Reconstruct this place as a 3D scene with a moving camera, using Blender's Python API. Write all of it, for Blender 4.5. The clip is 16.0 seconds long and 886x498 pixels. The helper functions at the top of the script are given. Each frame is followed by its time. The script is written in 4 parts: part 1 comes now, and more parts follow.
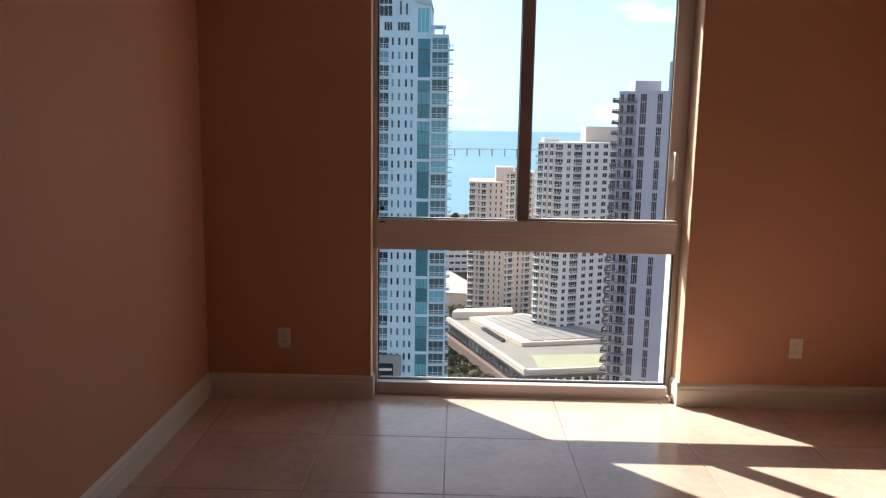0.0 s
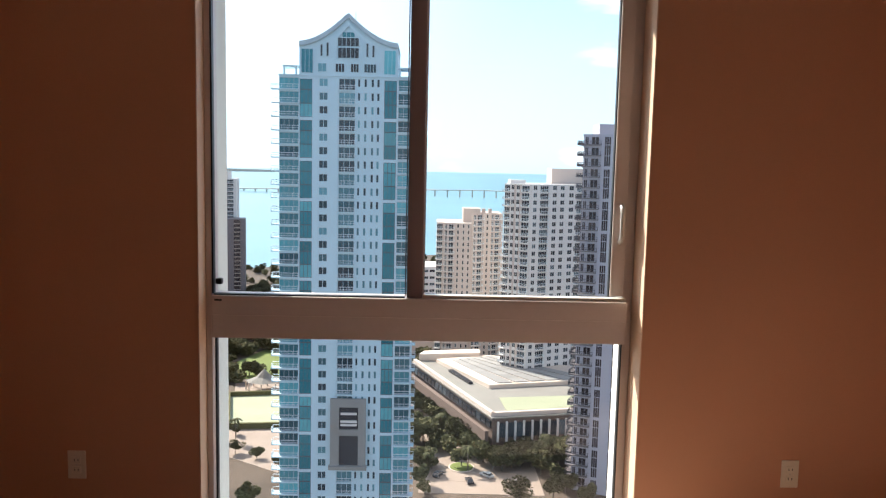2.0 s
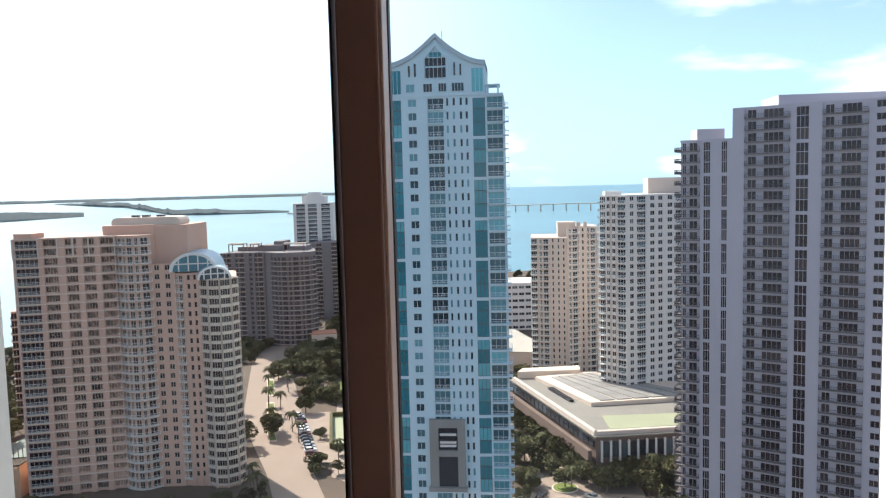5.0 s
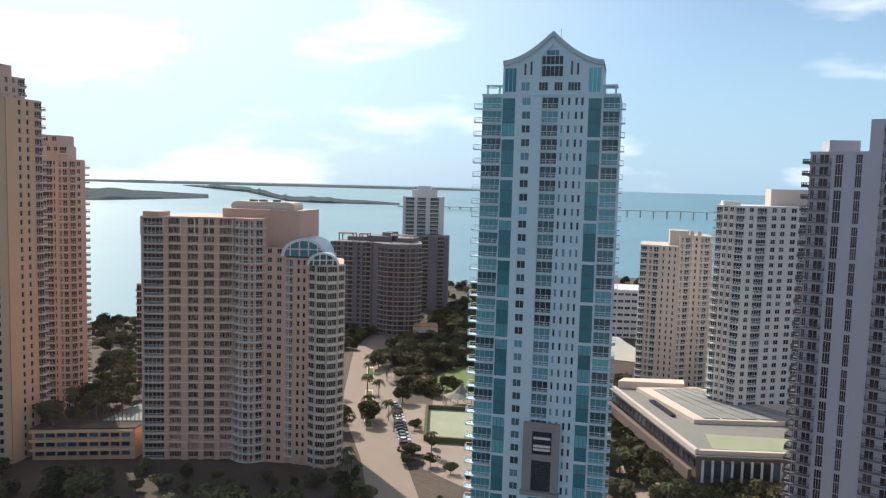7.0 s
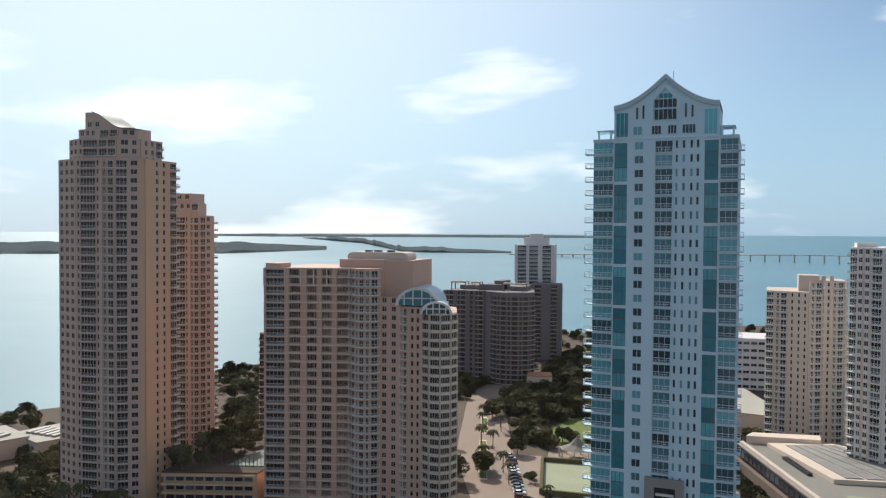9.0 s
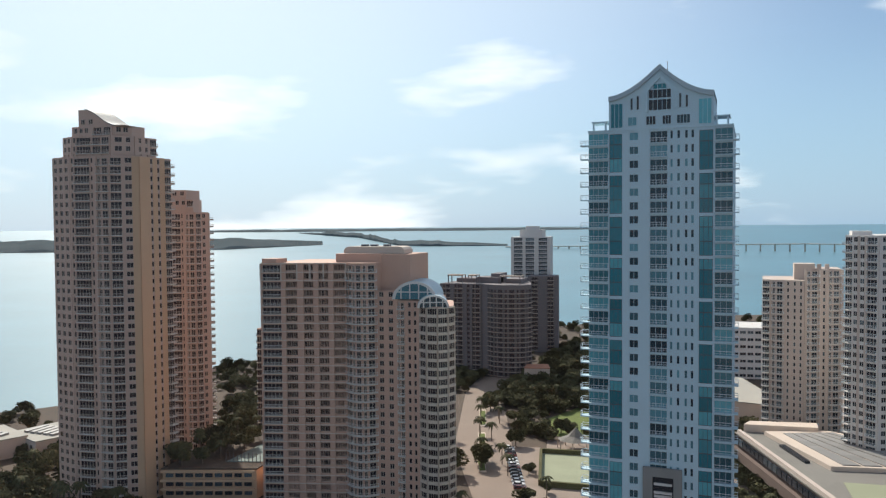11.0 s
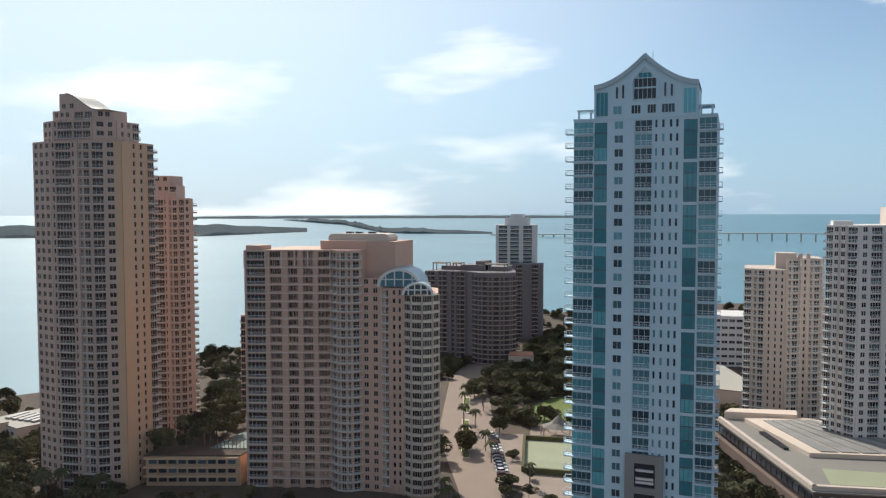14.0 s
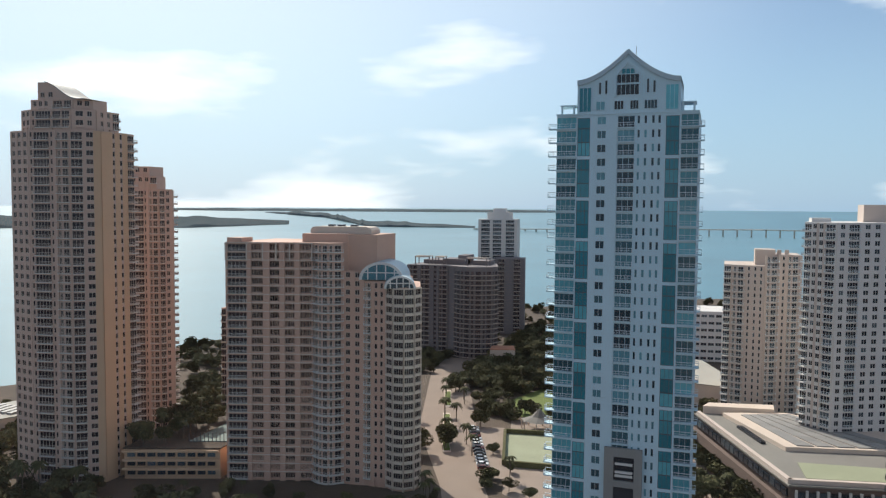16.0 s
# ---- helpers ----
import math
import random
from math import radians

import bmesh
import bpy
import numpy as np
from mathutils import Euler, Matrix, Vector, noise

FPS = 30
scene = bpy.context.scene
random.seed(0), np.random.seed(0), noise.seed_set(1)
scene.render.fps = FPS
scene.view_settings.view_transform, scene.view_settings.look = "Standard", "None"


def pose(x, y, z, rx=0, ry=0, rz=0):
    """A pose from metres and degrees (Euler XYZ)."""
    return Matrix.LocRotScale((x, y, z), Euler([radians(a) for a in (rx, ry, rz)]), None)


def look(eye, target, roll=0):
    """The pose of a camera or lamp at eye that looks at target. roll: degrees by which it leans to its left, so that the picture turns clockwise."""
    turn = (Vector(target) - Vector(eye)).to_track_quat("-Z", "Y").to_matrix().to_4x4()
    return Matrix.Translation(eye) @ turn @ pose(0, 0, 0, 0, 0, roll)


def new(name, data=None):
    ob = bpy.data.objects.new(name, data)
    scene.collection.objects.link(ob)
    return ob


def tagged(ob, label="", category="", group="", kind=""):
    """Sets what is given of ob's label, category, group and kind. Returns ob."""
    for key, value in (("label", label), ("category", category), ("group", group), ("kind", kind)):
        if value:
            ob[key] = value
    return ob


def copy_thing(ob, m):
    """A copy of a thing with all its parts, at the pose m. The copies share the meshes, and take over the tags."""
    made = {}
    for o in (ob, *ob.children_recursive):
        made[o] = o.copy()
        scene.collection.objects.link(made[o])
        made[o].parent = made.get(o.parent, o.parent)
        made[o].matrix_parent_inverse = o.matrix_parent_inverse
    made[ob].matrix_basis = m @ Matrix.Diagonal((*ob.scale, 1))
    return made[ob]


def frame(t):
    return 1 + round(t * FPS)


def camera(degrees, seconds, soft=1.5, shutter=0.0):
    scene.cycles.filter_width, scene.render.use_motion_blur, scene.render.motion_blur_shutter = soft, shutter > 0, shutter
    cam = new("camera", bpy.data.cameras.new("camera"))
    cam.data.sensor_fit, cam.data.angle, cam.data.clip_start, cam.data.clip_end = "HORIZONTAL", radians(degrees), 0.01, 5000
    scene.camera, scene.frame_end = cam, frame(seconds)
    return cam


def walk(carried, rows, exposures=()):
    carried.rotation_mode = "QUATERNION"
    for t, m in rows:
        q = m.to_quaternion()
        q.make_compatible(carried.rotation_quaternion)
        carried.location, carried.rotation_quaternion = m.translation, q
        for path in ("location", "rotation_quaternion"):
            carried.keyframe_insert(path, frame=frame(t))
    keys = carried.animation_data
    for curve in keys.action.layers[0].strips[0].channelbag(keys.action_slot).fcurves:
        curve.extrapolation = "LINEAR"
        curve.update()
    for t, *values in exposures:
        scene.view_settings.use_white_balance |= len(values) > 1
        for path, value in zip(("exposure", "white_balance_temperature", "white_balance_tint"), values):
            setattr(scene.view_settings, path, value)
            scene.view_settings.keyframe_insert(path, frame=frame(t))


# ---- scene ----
cam = camera(60.27, 16.0, soft=1.25)
PATH = [
    (0.0, -1.383, -4.227, 1.55, 80.91, -0.95, 1.23),
    (0.5, -1.3, -3.993, 1.532, 81.03, -0.55, 1.99),
    (1.0, -1.235, -3.669, 1.567, 83.83, 0.4, -2.44),
    (1.5, -1.091, -3.346, 1.564, 85.03, -0.35, -2.11),
    (2.0, -0.973, -3.018, 1.562, 84.01, -1.25, -1.14),
    (2.5, -0.874, -2.668, 1.561, 86.0, 0.37, -0.22),
    (3.0, -0.788, -2.332, 1.565, 85.94, 0.02, 2.14),
    (3.5, -0.717, -2.052, 1.584, 83.66, -0.58, 5.45),
    (4.0, -0.737, -1.739, 1.573, 85.51, 0.43, 6.15),
    (4.2, -0.748, -1.651, 1.581, 85.24, 1.36, 5.68),
    (6.3, -0.785, -0.175, 1.577, 85.69, 1.36, 5.92),
    (6.5, -0.772, -0.135, 1.575, 86.72, 1.1, 8.07),
    (7.0, -0.7, -0.085, 1.545, 85.1, -1.52, 13.97),
    (7.5, -0.67, -0.06, 1.542, 85.03, -0.18, 16.57),
    (8.0, -0.66, -0.045, 1.53, 87.2, -0.05, 17.68),
    (8.5, -0.659, -0.045, 1.503, 88.71, -0.38, 21.12),
    (8.7, -0.659, -0.045, 1.496, 88.71, -0.6, 22.08),
    (10.8, -0.656, -0.045, 1.436, 88.08, 0.64, 22.27),
    (11.0, -0.656, -0.045, 1.436, 88.12, 0.44, 22.01),
    (11.5, -0.656, -0.045, 1.437, 87.47, 0.53, 21.91),
    (12.0, -0.655, -0.045, 1.426, 87.18, 0.42, 21.45),
    (12.5, -0.654, -0.045, 1.431, 87.29, 0.61, 21.92),
    (13.0, -0.654, -0.045, 1.433, 87.4, 0.73, 21.34),
    (13.5, -0.653, -0.045, 1.435, 87.02, -0.1, 20.81),
    (14.0, -0.653, -0.045, 1.434, 87.18, 0.1, 20.89),
    (14.5, -0.652, -0.045, 1.44, 87.31, -0.44, 20.0),
    (15.0, -0.651, -0.045, 1.428, 86.56, -0.7, 19.56),
    (15.5, -0.651, -0.045, 1.418, 86.57, -0.47, 19.74),
    (16.0, -0.65, -0.045, 1.412, 86.72, -0.43, 19.6),
]
walk(cam, [(t, pose(*p)) for t, *p in PATH], exposures=[(0.0, 1.0), (1.0, 1.05), (4.2, 1.2), (5.6, 0.4), (6.4, 0.3), (7.5, 0.17), (8.0, 0.2), (8.5, -0.01), (16.0, -0.03)])

# ---- world and sun ----
SUN_EL, SUN_AZ = radians(40), radians(-45)      # azimuth from +y, clockwise
world = bpy.data.worlds.new("world")
scene.world = world
world.use_nodes = True
wn, wl = world.node_tree.nodes, world.node_tree.links
wn.clear()
sky = wn.new("ShaderNodeTexSky")
sky.sky_type, sky.sun_disc = "NISHITA", False
sky.sun_elevation, sky.sun_rotation = SUN_EL, SUN_AZ
sky.altitude, sky.air_density, sky.dust_density, sky.ozone_density = 0, 1.0, 0.5, 2.0
coord = wn.new("ShaderNodeTexCoord")
stretch = wn.new("ShaderNodeMapping")
stretch.inputs["Scale"].default_value = (2.2, 2.2, 9.0)
stretch.inputs["Location"].default_value = (0.35, 0.1, 0.45)
clouds = wn.new("ShaderNodeTexNoise")
clouds.inputs["Scale"].default_value, clouds.inputs["Detail"].default_value, clouds.inputs["Roughness"].default_value = 1.3, 7, 0.52
cover = wn.new("ShaderNodeMapRange")
cover.inputs["From Min"].default_value, cover.inputs["From Max"].default_value = 0.53, 0.66
cover.inputs["To Max"].default_value = 0.7
white = wn.new("ShaderNodeMixRGB")
white.inputs["Color2"].default_value = (11.5, 11.7, 11.7, 1)
back = wn.new("ShaderNodeBackground")
back.inputs["Strength"].default_value = 0.115
wout = wn.new("ShaderNodeOutputWorld")
wl.new(coord.outputs["Generated"], stretch.inputs["Vector"])
wl.new(stretch.outputs["Vector"], clouds.inputs["Vector"])
wl.new(clouds.outputs["Fac"], cover.inputs["Value"])
wl.new(cover.outputs["Result"], white.inputs["Fac"])
split = wn.new("ShaderNodeSeparateXYZ")
low = wn.new("ShaderNodeMapRange")
low.interpolation_type = "SMOOTHERSTEP"
low.inputs["From Min"].default_value, low.inputs["From Max"].default_value = -0.05, 0.34
low.inputs["To Min"].default_value, low.inputs["To Max"].default_value = 0.8, 0.0
haze = wn.new("ShaderNodeMixRGB")
haze.inputs["Color2"].default_value = (3.1, 5.2, 7.5, 1)
wl.new(coord.outputs["Generated"], split.inputs[0])
wl.new(split.outputs["Z"], low.inputs["Value"])
wl.new(low.outputs["Result"], haze.inputs["Fac"])
wl.new(sky.outputs["Color"], haze.inputs["Color1"])
# thin haze scatters forward, so the sky whitens round the sun
aim = wn.new("ShaderNodeVectorMath")
aim.operation = "DOT_PRODUCT"
aim.inputs[1].default_value = (math.sin(SUN_AZ) * math.cos(SUN_EL), math.cos(SUN_AZ) * math.cos(SUN_EL), math.sin(SUN_EL))
near = wn.new("ShaderNodeMapRange")
near.interpolation_type = "SMOOTHSTEP"
near.inputs["From Min"].default_value, near.inputs["From Max"].default_value = 0.58, 1.0
near.inputs["To Max"].default_value = 0.6
glow = wn.new("ShaderNodeMixRGB")
glow.inputs["Color2"].default_value = (9.6, 10.8, 11.4, 1)
wl.new(coord.outputs["Generated"], aim.inputs[0])
wl.new(aim.outputs["Value"], near.inputs["Value"])
wl.new(near.outputs["Result"], glow.inputs["Fac"])
wl.new(haze.outputs["Color"], glow.inputs["Color1"])
wl.new(glow.outputs["Color"], white.inputs["Color1"])
wl.new(white.outputs["Color"], back.inputs["Color"])
wl.new(back.outputs["Background"], wout.inputs["Surface"])
sun = new("sun", bpy.data.lights.new("sun", "SUN"))
sun.data.energy, sun.data.angle, sun.data.color = 5.0, radians(0.6), (1.0, 0.94, 0.84)
toward = Vector((math.sin(SUN_AZ) * math.cos(SUN_EL), math.cos(SUN_AZ) * math.cos(SUN_EL), math.sin(SUN_EL)))
sun.matrix_world = look(toward * 300, (0, 0, 0))


# ---- materials ----
def surface(name, colour, rough=0.6, vary=0.12, scale=4.0, bump=0.0, metal=0.0, fine=40.0, island=0.0, random_ob=0.0, spec=0.5):
    """A procedural surface: colour broken up by coarse stains and fine grain, with relief."""
    m = bpy.data.materials.new(name)
    m.use_nodes = True
    n, l = m.node_tree.nodes, m.node_tree.links
    b = n["Principled BSDF"]
    b.inputs["Roughness"].default_value, b.inputs["Metallic"].default_value = rough, metal
    b.inputs["Specular IOR Level"].default_value = spec
    tc = n.new("ShaderNodeTexCoord")
    a = n.new("ShaderNodeTexNoise")
    a.inputs["Scale"].default_value, a.inputs["Detail"].default_value = scale, 5
    f = n.new("ShaderNodeTexNoise")
    f.inputs["Scale"].default_value, f.inputs["Detail"].default_value = fine, 3
    mix = n.new("ShaderNodeMath")
    mix.operation = "ADD"
    l.new(tc.outputs["Object"], a.inputs["Vector"])
    l.new(tc.outputs["Object"], f.inputs["Vector"])
    half = n.new("ShaderNodeMath")
    half.operation = "MULTIPLY"
    half.inputs[1].default_value = 0.5
    l.new(f.outputs["Fac"], half.inputs[0])
    l.new(a.outputs["Fac"], mix.inputs[0])
    l.new(half.outputs[0], mix.inputs[1])
    rng = n.new("ShaderNodeMapRange")
    rng.inputs["From Min"].default_value, rng.inputs["From Max"].default_value = 0.35, 1.15
    rng.inputs["To Min"].default_value, rng.inputs["To Max"].default_value = 1 - vary, 1 + vary
    l.new(mix.outputs[0], rng.inputs["Value"])
    value = rng.outputs["Result"]
    if island or random_ob:
        src = n.new("ShaderNodeObjectInfo") if random_ob else n.new("ShaderNodeNewGeometry")
        r2 = n.new("ShaderNodeMapRange")
        amount = random_ob or island
        r2.inputs["To Min"].default_value, r2.inputs["To Max"].default_value = 1 - amount, 1 + amount
        l.new(src.outputs["Random" if random_ob else "Random Per Island"], r2.inputs["Value"])
        mul = n.new("ShaderNodeMath")
        mul.operation = "MULTIPLY"
        l.new(value, mul.inputs[0])
        l.new(r2.outputs["Result"], mul.inputs[1])
        value = mul.outputs[0]
    tint = n.new("ShaderNodeVectorMath")
    tint.operation = "SCALE"
    tint.inputs[0].default_value = colour
    l.new(value, tint.inputs["Scale"])
    l.new(tint.outputs["Vector"], b.inputs["Base Color"])
    if bump:
        bp = n.new("ShaderNodeBump")
        bp.inputs["Strength"].default_value, bp.inputs["Distance"].default_value = bump, 0.02
        l.new(mix.outputs[0], bp.inputs["Height"])
        l.new(bp.outputs["Normal"], b.inputs["Normal"])
    return m


def pane_glass(name, tint=(1, 1, 1), gloss=0.6):
    m = bpy.data.materials.new(name)
    m.use_nodes = True
    n, l = m.node_tree.nodes, m.node_tree.links
    n.remove(n["Principled BSDF"])
    clear, mirror, mix, fres = (n.new("ShaderNode" + k) for k in ("BsdfTransparent", "BsdfGlossy", "MixShader", "Fresnel"))
    clear.inputs["Color"].default_value = (*tint, 1)
    mirror.inputs["Roughness"].default_value = 0.01
    fres.inputs["IOR"].default_value = 1.5
    less = n.new("ShaderNodeMath")
    less.operation = "MULTIPLY"
    less.inputs[1].default_value = gloss
    l.new(fres.outputs[0], less.inputs[0])
    l.new(less.outputs[0], mix.inputs["Fac"])
    l.new(clear.outputs[0], mix.inputs[1])
    l.new(mirror.outputs[0], mix.inputs[2])
    # a thin film of dust that catches the light from outside, thicker towards smears
    dust, film, coat = (n.new("ShaderNode" + k) for k in ("BsdfTranslucent", "MixShader", "TexNoise"))
    dust.inputs["Color"].default_value = (0.80, 0.85, 0.92, 1)
    coat.inputs["Scale"].default_value, coat.inputs["Detail"].default_value = 2.2, 4
    amount = n.new("ShaderNodeMapRange")
    amount.inputs["From Min"].default_value, amount.inputs["From Max"].default_value = 0.35, 0.75
    amount.inputs["To Min"].default_value, amount.inputs["To Max"].default_value = 0.003, 0.012
    place = n.new("ShaderNodeTexCoord")
    l.new(place.outputs["Object"], coat.inputs["Vector"])
    l.new(coat.outputs["Fac"], amount.inputs["Value"])
    l.new(amount.outputs["Result"], film.inputs["Fac"])
    l.new(mix.outputs[0], film.inputs[1])
    l.new(dust.outputs[0], film.inputs[2])
    l.new(film.outputs[0], n["Material Output"].inputs["Surface"])
    return m


def mixed_glass(name, dark, pale, share=0.3, rough=0.12):
    """Window glass of a facade: most panes dark, some pale with drawn blinds and sky reflection put into the colour,
    differing pane by pane.
    """
    m = surface(name, (1, 1, 1), rough, 0.25, 0.2, fine=0.6, spec=0.3)
    n, l = m.node_tree.nodes, m.node_tree.links
    info, geo, add_, fract, ramp = (n.new("ShaderNode" + k) for k in ("ObjectInfo", "NewGeometry", "Math", "Math", "ValToRGB"))
    fract.operation = "FRACT"
    l.new(info.outputs["Random"], add_.inputs[0])
    l.new(geo.outputs["Random Per Island"], add_.inputs[1])
    l.new(add_.outputs[0], fract.inputs[0])
    l.new(fract.outputs[0], ramp.inputs["Fac"])
    el = ramp.color_ramp.elements
    mean = [a * 0.7 + b * 0.3 for a, b in zip(dark, pale)]
    el[0].position, el[0].color = 0.0, (*dark, 1)
    el[1].position, el[1].color = 1.0, (*pale, 1)
    e = el.new(1 - share)
    e.color = (*mean, 1)
    e = el.new((1 - share) * 0.6)
    e.color = (*[v * 1.3 for v in dark], 1)
    tint = n["Vector Math"]
    l.new(ramp.outputs["Color"], tint.inputs[0])
    return m


WALL = surface("tan wall paint", (0.60, 0.305, 0.185), 0.7, 0.06, 1.2, 0.12, fine=260)
CEIL = surface("white ceiling paint", (0.82, 0.79, 0.74), 0.8, 0.04, 1.5, 0.05)
TRIMW = surface("cream trim paint", (0.72, 0.66, 0.58), 0.42, 0.06, 3, 0.03)
TILE = surface("beige marble tile", (0.66, 0.51, 0.42), 0.2, 0.26, 2.4, 0.03, fine=22, random_ob=0.07)
GROUT = surface("tile joint", (0.52, 0.40, 0.32), 0.85, 0.1)
ALU = surface("bronze grey painted aluminium", (0.62, 0.53, 0.50), 0.4, 0.05, 6, 0.02)
ALU_D = surface("dark bronze aluminium", (0.27, 0.215, 0.225), 0.4, 0.06, 6, 0.02)
GASKET = surface("black rubber gasket", (0.012, 0.012, 0.014), 0.5, 0.1)
HANDLE = surface("cast handle metal", (0.62, 0.58, 0.54), 0.35, 0.05, 20, metal=0.4)
PLATE = surface("ivory outlet plastic", (0.76, 0.68, 0.56), 0.35, 0.03)
SLOT = surface("dark socket slot", (0.03, 0.03, 0.03), 0.5, 0.05)
STUCCO = surface("white exterior stucco", (0.74, 0.73, 0.68), 0.85, 0.08, 2, 0.1)
GLASS = pane_glass("clear window glass", (0.97, 0.985, 0.98), 0.9)

WHITE_C = surface("white painted concrete", (0.53, 0.67, 0.73), 0.7, 0.07, 0.12, fine=1.5)
CREAM_C = surface("cream painted concrete", (0.62, 0.50, 0.41), 0.75, 0.08, 0.12, fine=1.5)
PINK_C = surface("salmon painted concrete", (0.585, 0.355, 0.265), 0.75, 0.08, 0.12, fine=1.5)
SANDY_C = surface("sandy pink painted concrete", (0.585, 0.40, 0.315), 0.75, 0.08, 0.12, fine=1.5)
OCHRE_C = surface("ochre painted concrete", (0.64, 0.40, 0.25), 0.75, 0.08, 0.12, fine=1.5)
LILAC_C = surface("pale grey painted concrete", (0.47, 0.43, 0.47), 0.75, 0.06, 0.12, fine=1.5)
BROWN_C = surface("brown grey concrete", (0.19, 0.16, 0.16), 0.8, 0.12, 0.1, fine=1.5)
IVORY_C = surface("ivory painted concrete", (0.68, 0.63, 0.59), 0.75, 0.08, 0.12, fine=1.5)
TEAL_G = mixed_glass("teal curtain glass", (0.025, 0.17, 0.21), (0.14, 0.47, 0.53), 0.5, 0.1)
DARK_G = mixed_glass("dark window glass", (0.018, 0.022, 0.03), (0.11, 0.14, 0.16), 0.22, 0.2)
MIXED_G = mixed_glass("teal balcony glazing", (0.02, 0.07, 0.09), (0.14, 0.45, 0.51), 0.6, 0.12)
TOWER_G = mixed_glass("blue grey window glass", (0.02, 0.04, 0.055), (0.16, 0.37, 0.43), 0.5, 0.12)
BRONZE_G = mixed_glass("bronze window glass", (0.024, 0.016, 0.02), (0.09, 0.062, 0.06), 0.25, 0.25)
RAIL = surface("grey balcony railing", (0.07, 0.065, 0.075), 0.5, 0.1)
WRAIL = surface("white balcony railing", (0.68, 0.72, 0.74), 0.5, 0.06)
ROOF_T = surface("blue grey metal roof", (0.40, 0.48, 0.52), 0.45, 0.1, 0.3)
ROOF_D = surface("weathered grey roofing", (0.22, 0.20, 0.175), 0.9, 0.2, 0.1, fine=0.8)
TAN_C = surface("pale tan concrete", (0.56, 0.455, 0.39), 0.75, 0.08, 0.12, fine=1.5)
ROOF_F = surface("pale flat roofing", (0.38, 0.35, 0.30), 0.85, 0.14, 0.08, fine=0.8)
PANEL_R = surface("light roof panel", (0.27, 0.255, 0.24), 0.6, 0.14, 0.2, random_ob=0.12)
COURT = surface("pale green court", (0.30, 0.31, 0.20), 0.85, 0.12, 0.1, fine=0.7)
BLUECOURT = surface("blue green tennis court", (0.17, 0.21, 0.19), 0.85, 0.1, 0.1, fine=0.7)
LAWN = surface("mown lawn", (0.13, 0.16, 0.035), 0.95, 0.25, 0.1, fine=1.2)
ASPHALT = surface("sun-bleached road", (0.27, 0.20, 0.155), 0.9, 0.12, 0.1, fine=1.0)
PAVE = surface("sandy paving", (0.29, 0.22, 0.175), 0.9, 0.18, 0.12, fine=0.9)
SOIL = surface("mixed planted ground", (0.085, 0.058, 0.04), 0.95, 0.5, 0.05, fine=0.4)
LEAF = surface("tree leaves", (0.098, 0.090, 0.042), 0.85, 0.35, 0.3, fine=3, island=0.5, spec=0.12)
PALMLEAF = surface("palm fronds", (0.075, 0.072, 0.032), 0.8, 0.3, 0.5, fine=3, island=0.35, spec=0.15)
BARK = surface("grey bark", (0.16, 0.12, 0.09), 0.9, 0.25, 2, fine=12)
# distance haze is put into this pale blue grey base colour
ISLAND = surface("far mangrove woods, haze in colour", (0.10, 0.118, 0.125), 0.95, 0.4, 0.008, fine=0.05, spec=0.0)
TERRA = surface("terracotta roof tile", (0.48, 0.20, 0.11), 0.8, 0.15, 0.4)
CARS = [surface("car paint " + k, c, 0.25, 0.04, 1) for k, c in (("white", (0.75, 0.75, 0.74)), ("silver", (0.45, 0.46, 0.47)), ("black", (0.03, 0.03, 0.035)), ("dark red", (0.12, 0.03, 0.03)))]
TYRE = surface("tyre rubber", (0.02, 0.02, 0.02), 0.8, 0.1)

SEA = surface("bay water", (0.075, 0.19, 0.225), 0.28, 0.3, 0.004, fine=0.02)
sb = SEA.node_tree.nodes
wave = sb.new("ShaderNodeTexNoise")
wave.inputs["Scale"].default_value, wave.inputs["Detail"].default_value = 0.25, 4
wb_ = sb.new("ShaderNodeBump")
wb_.inputs["Strength"].default_value, wb_.inputs["Distance"].default_value = 0.25, 0.6
SEA.node_tree.links.new(sb["Texture Coordinate"].outputs["Object"], wave.inputs["Vector"])
SEA.node_tree.links.new(wave.outputs["Fac"], wb_.inputs["Height"])
SEA.node_tree.links.new(wb_.outputs["Normal"], sb["Principled BSDF"].inputs["Normal"])


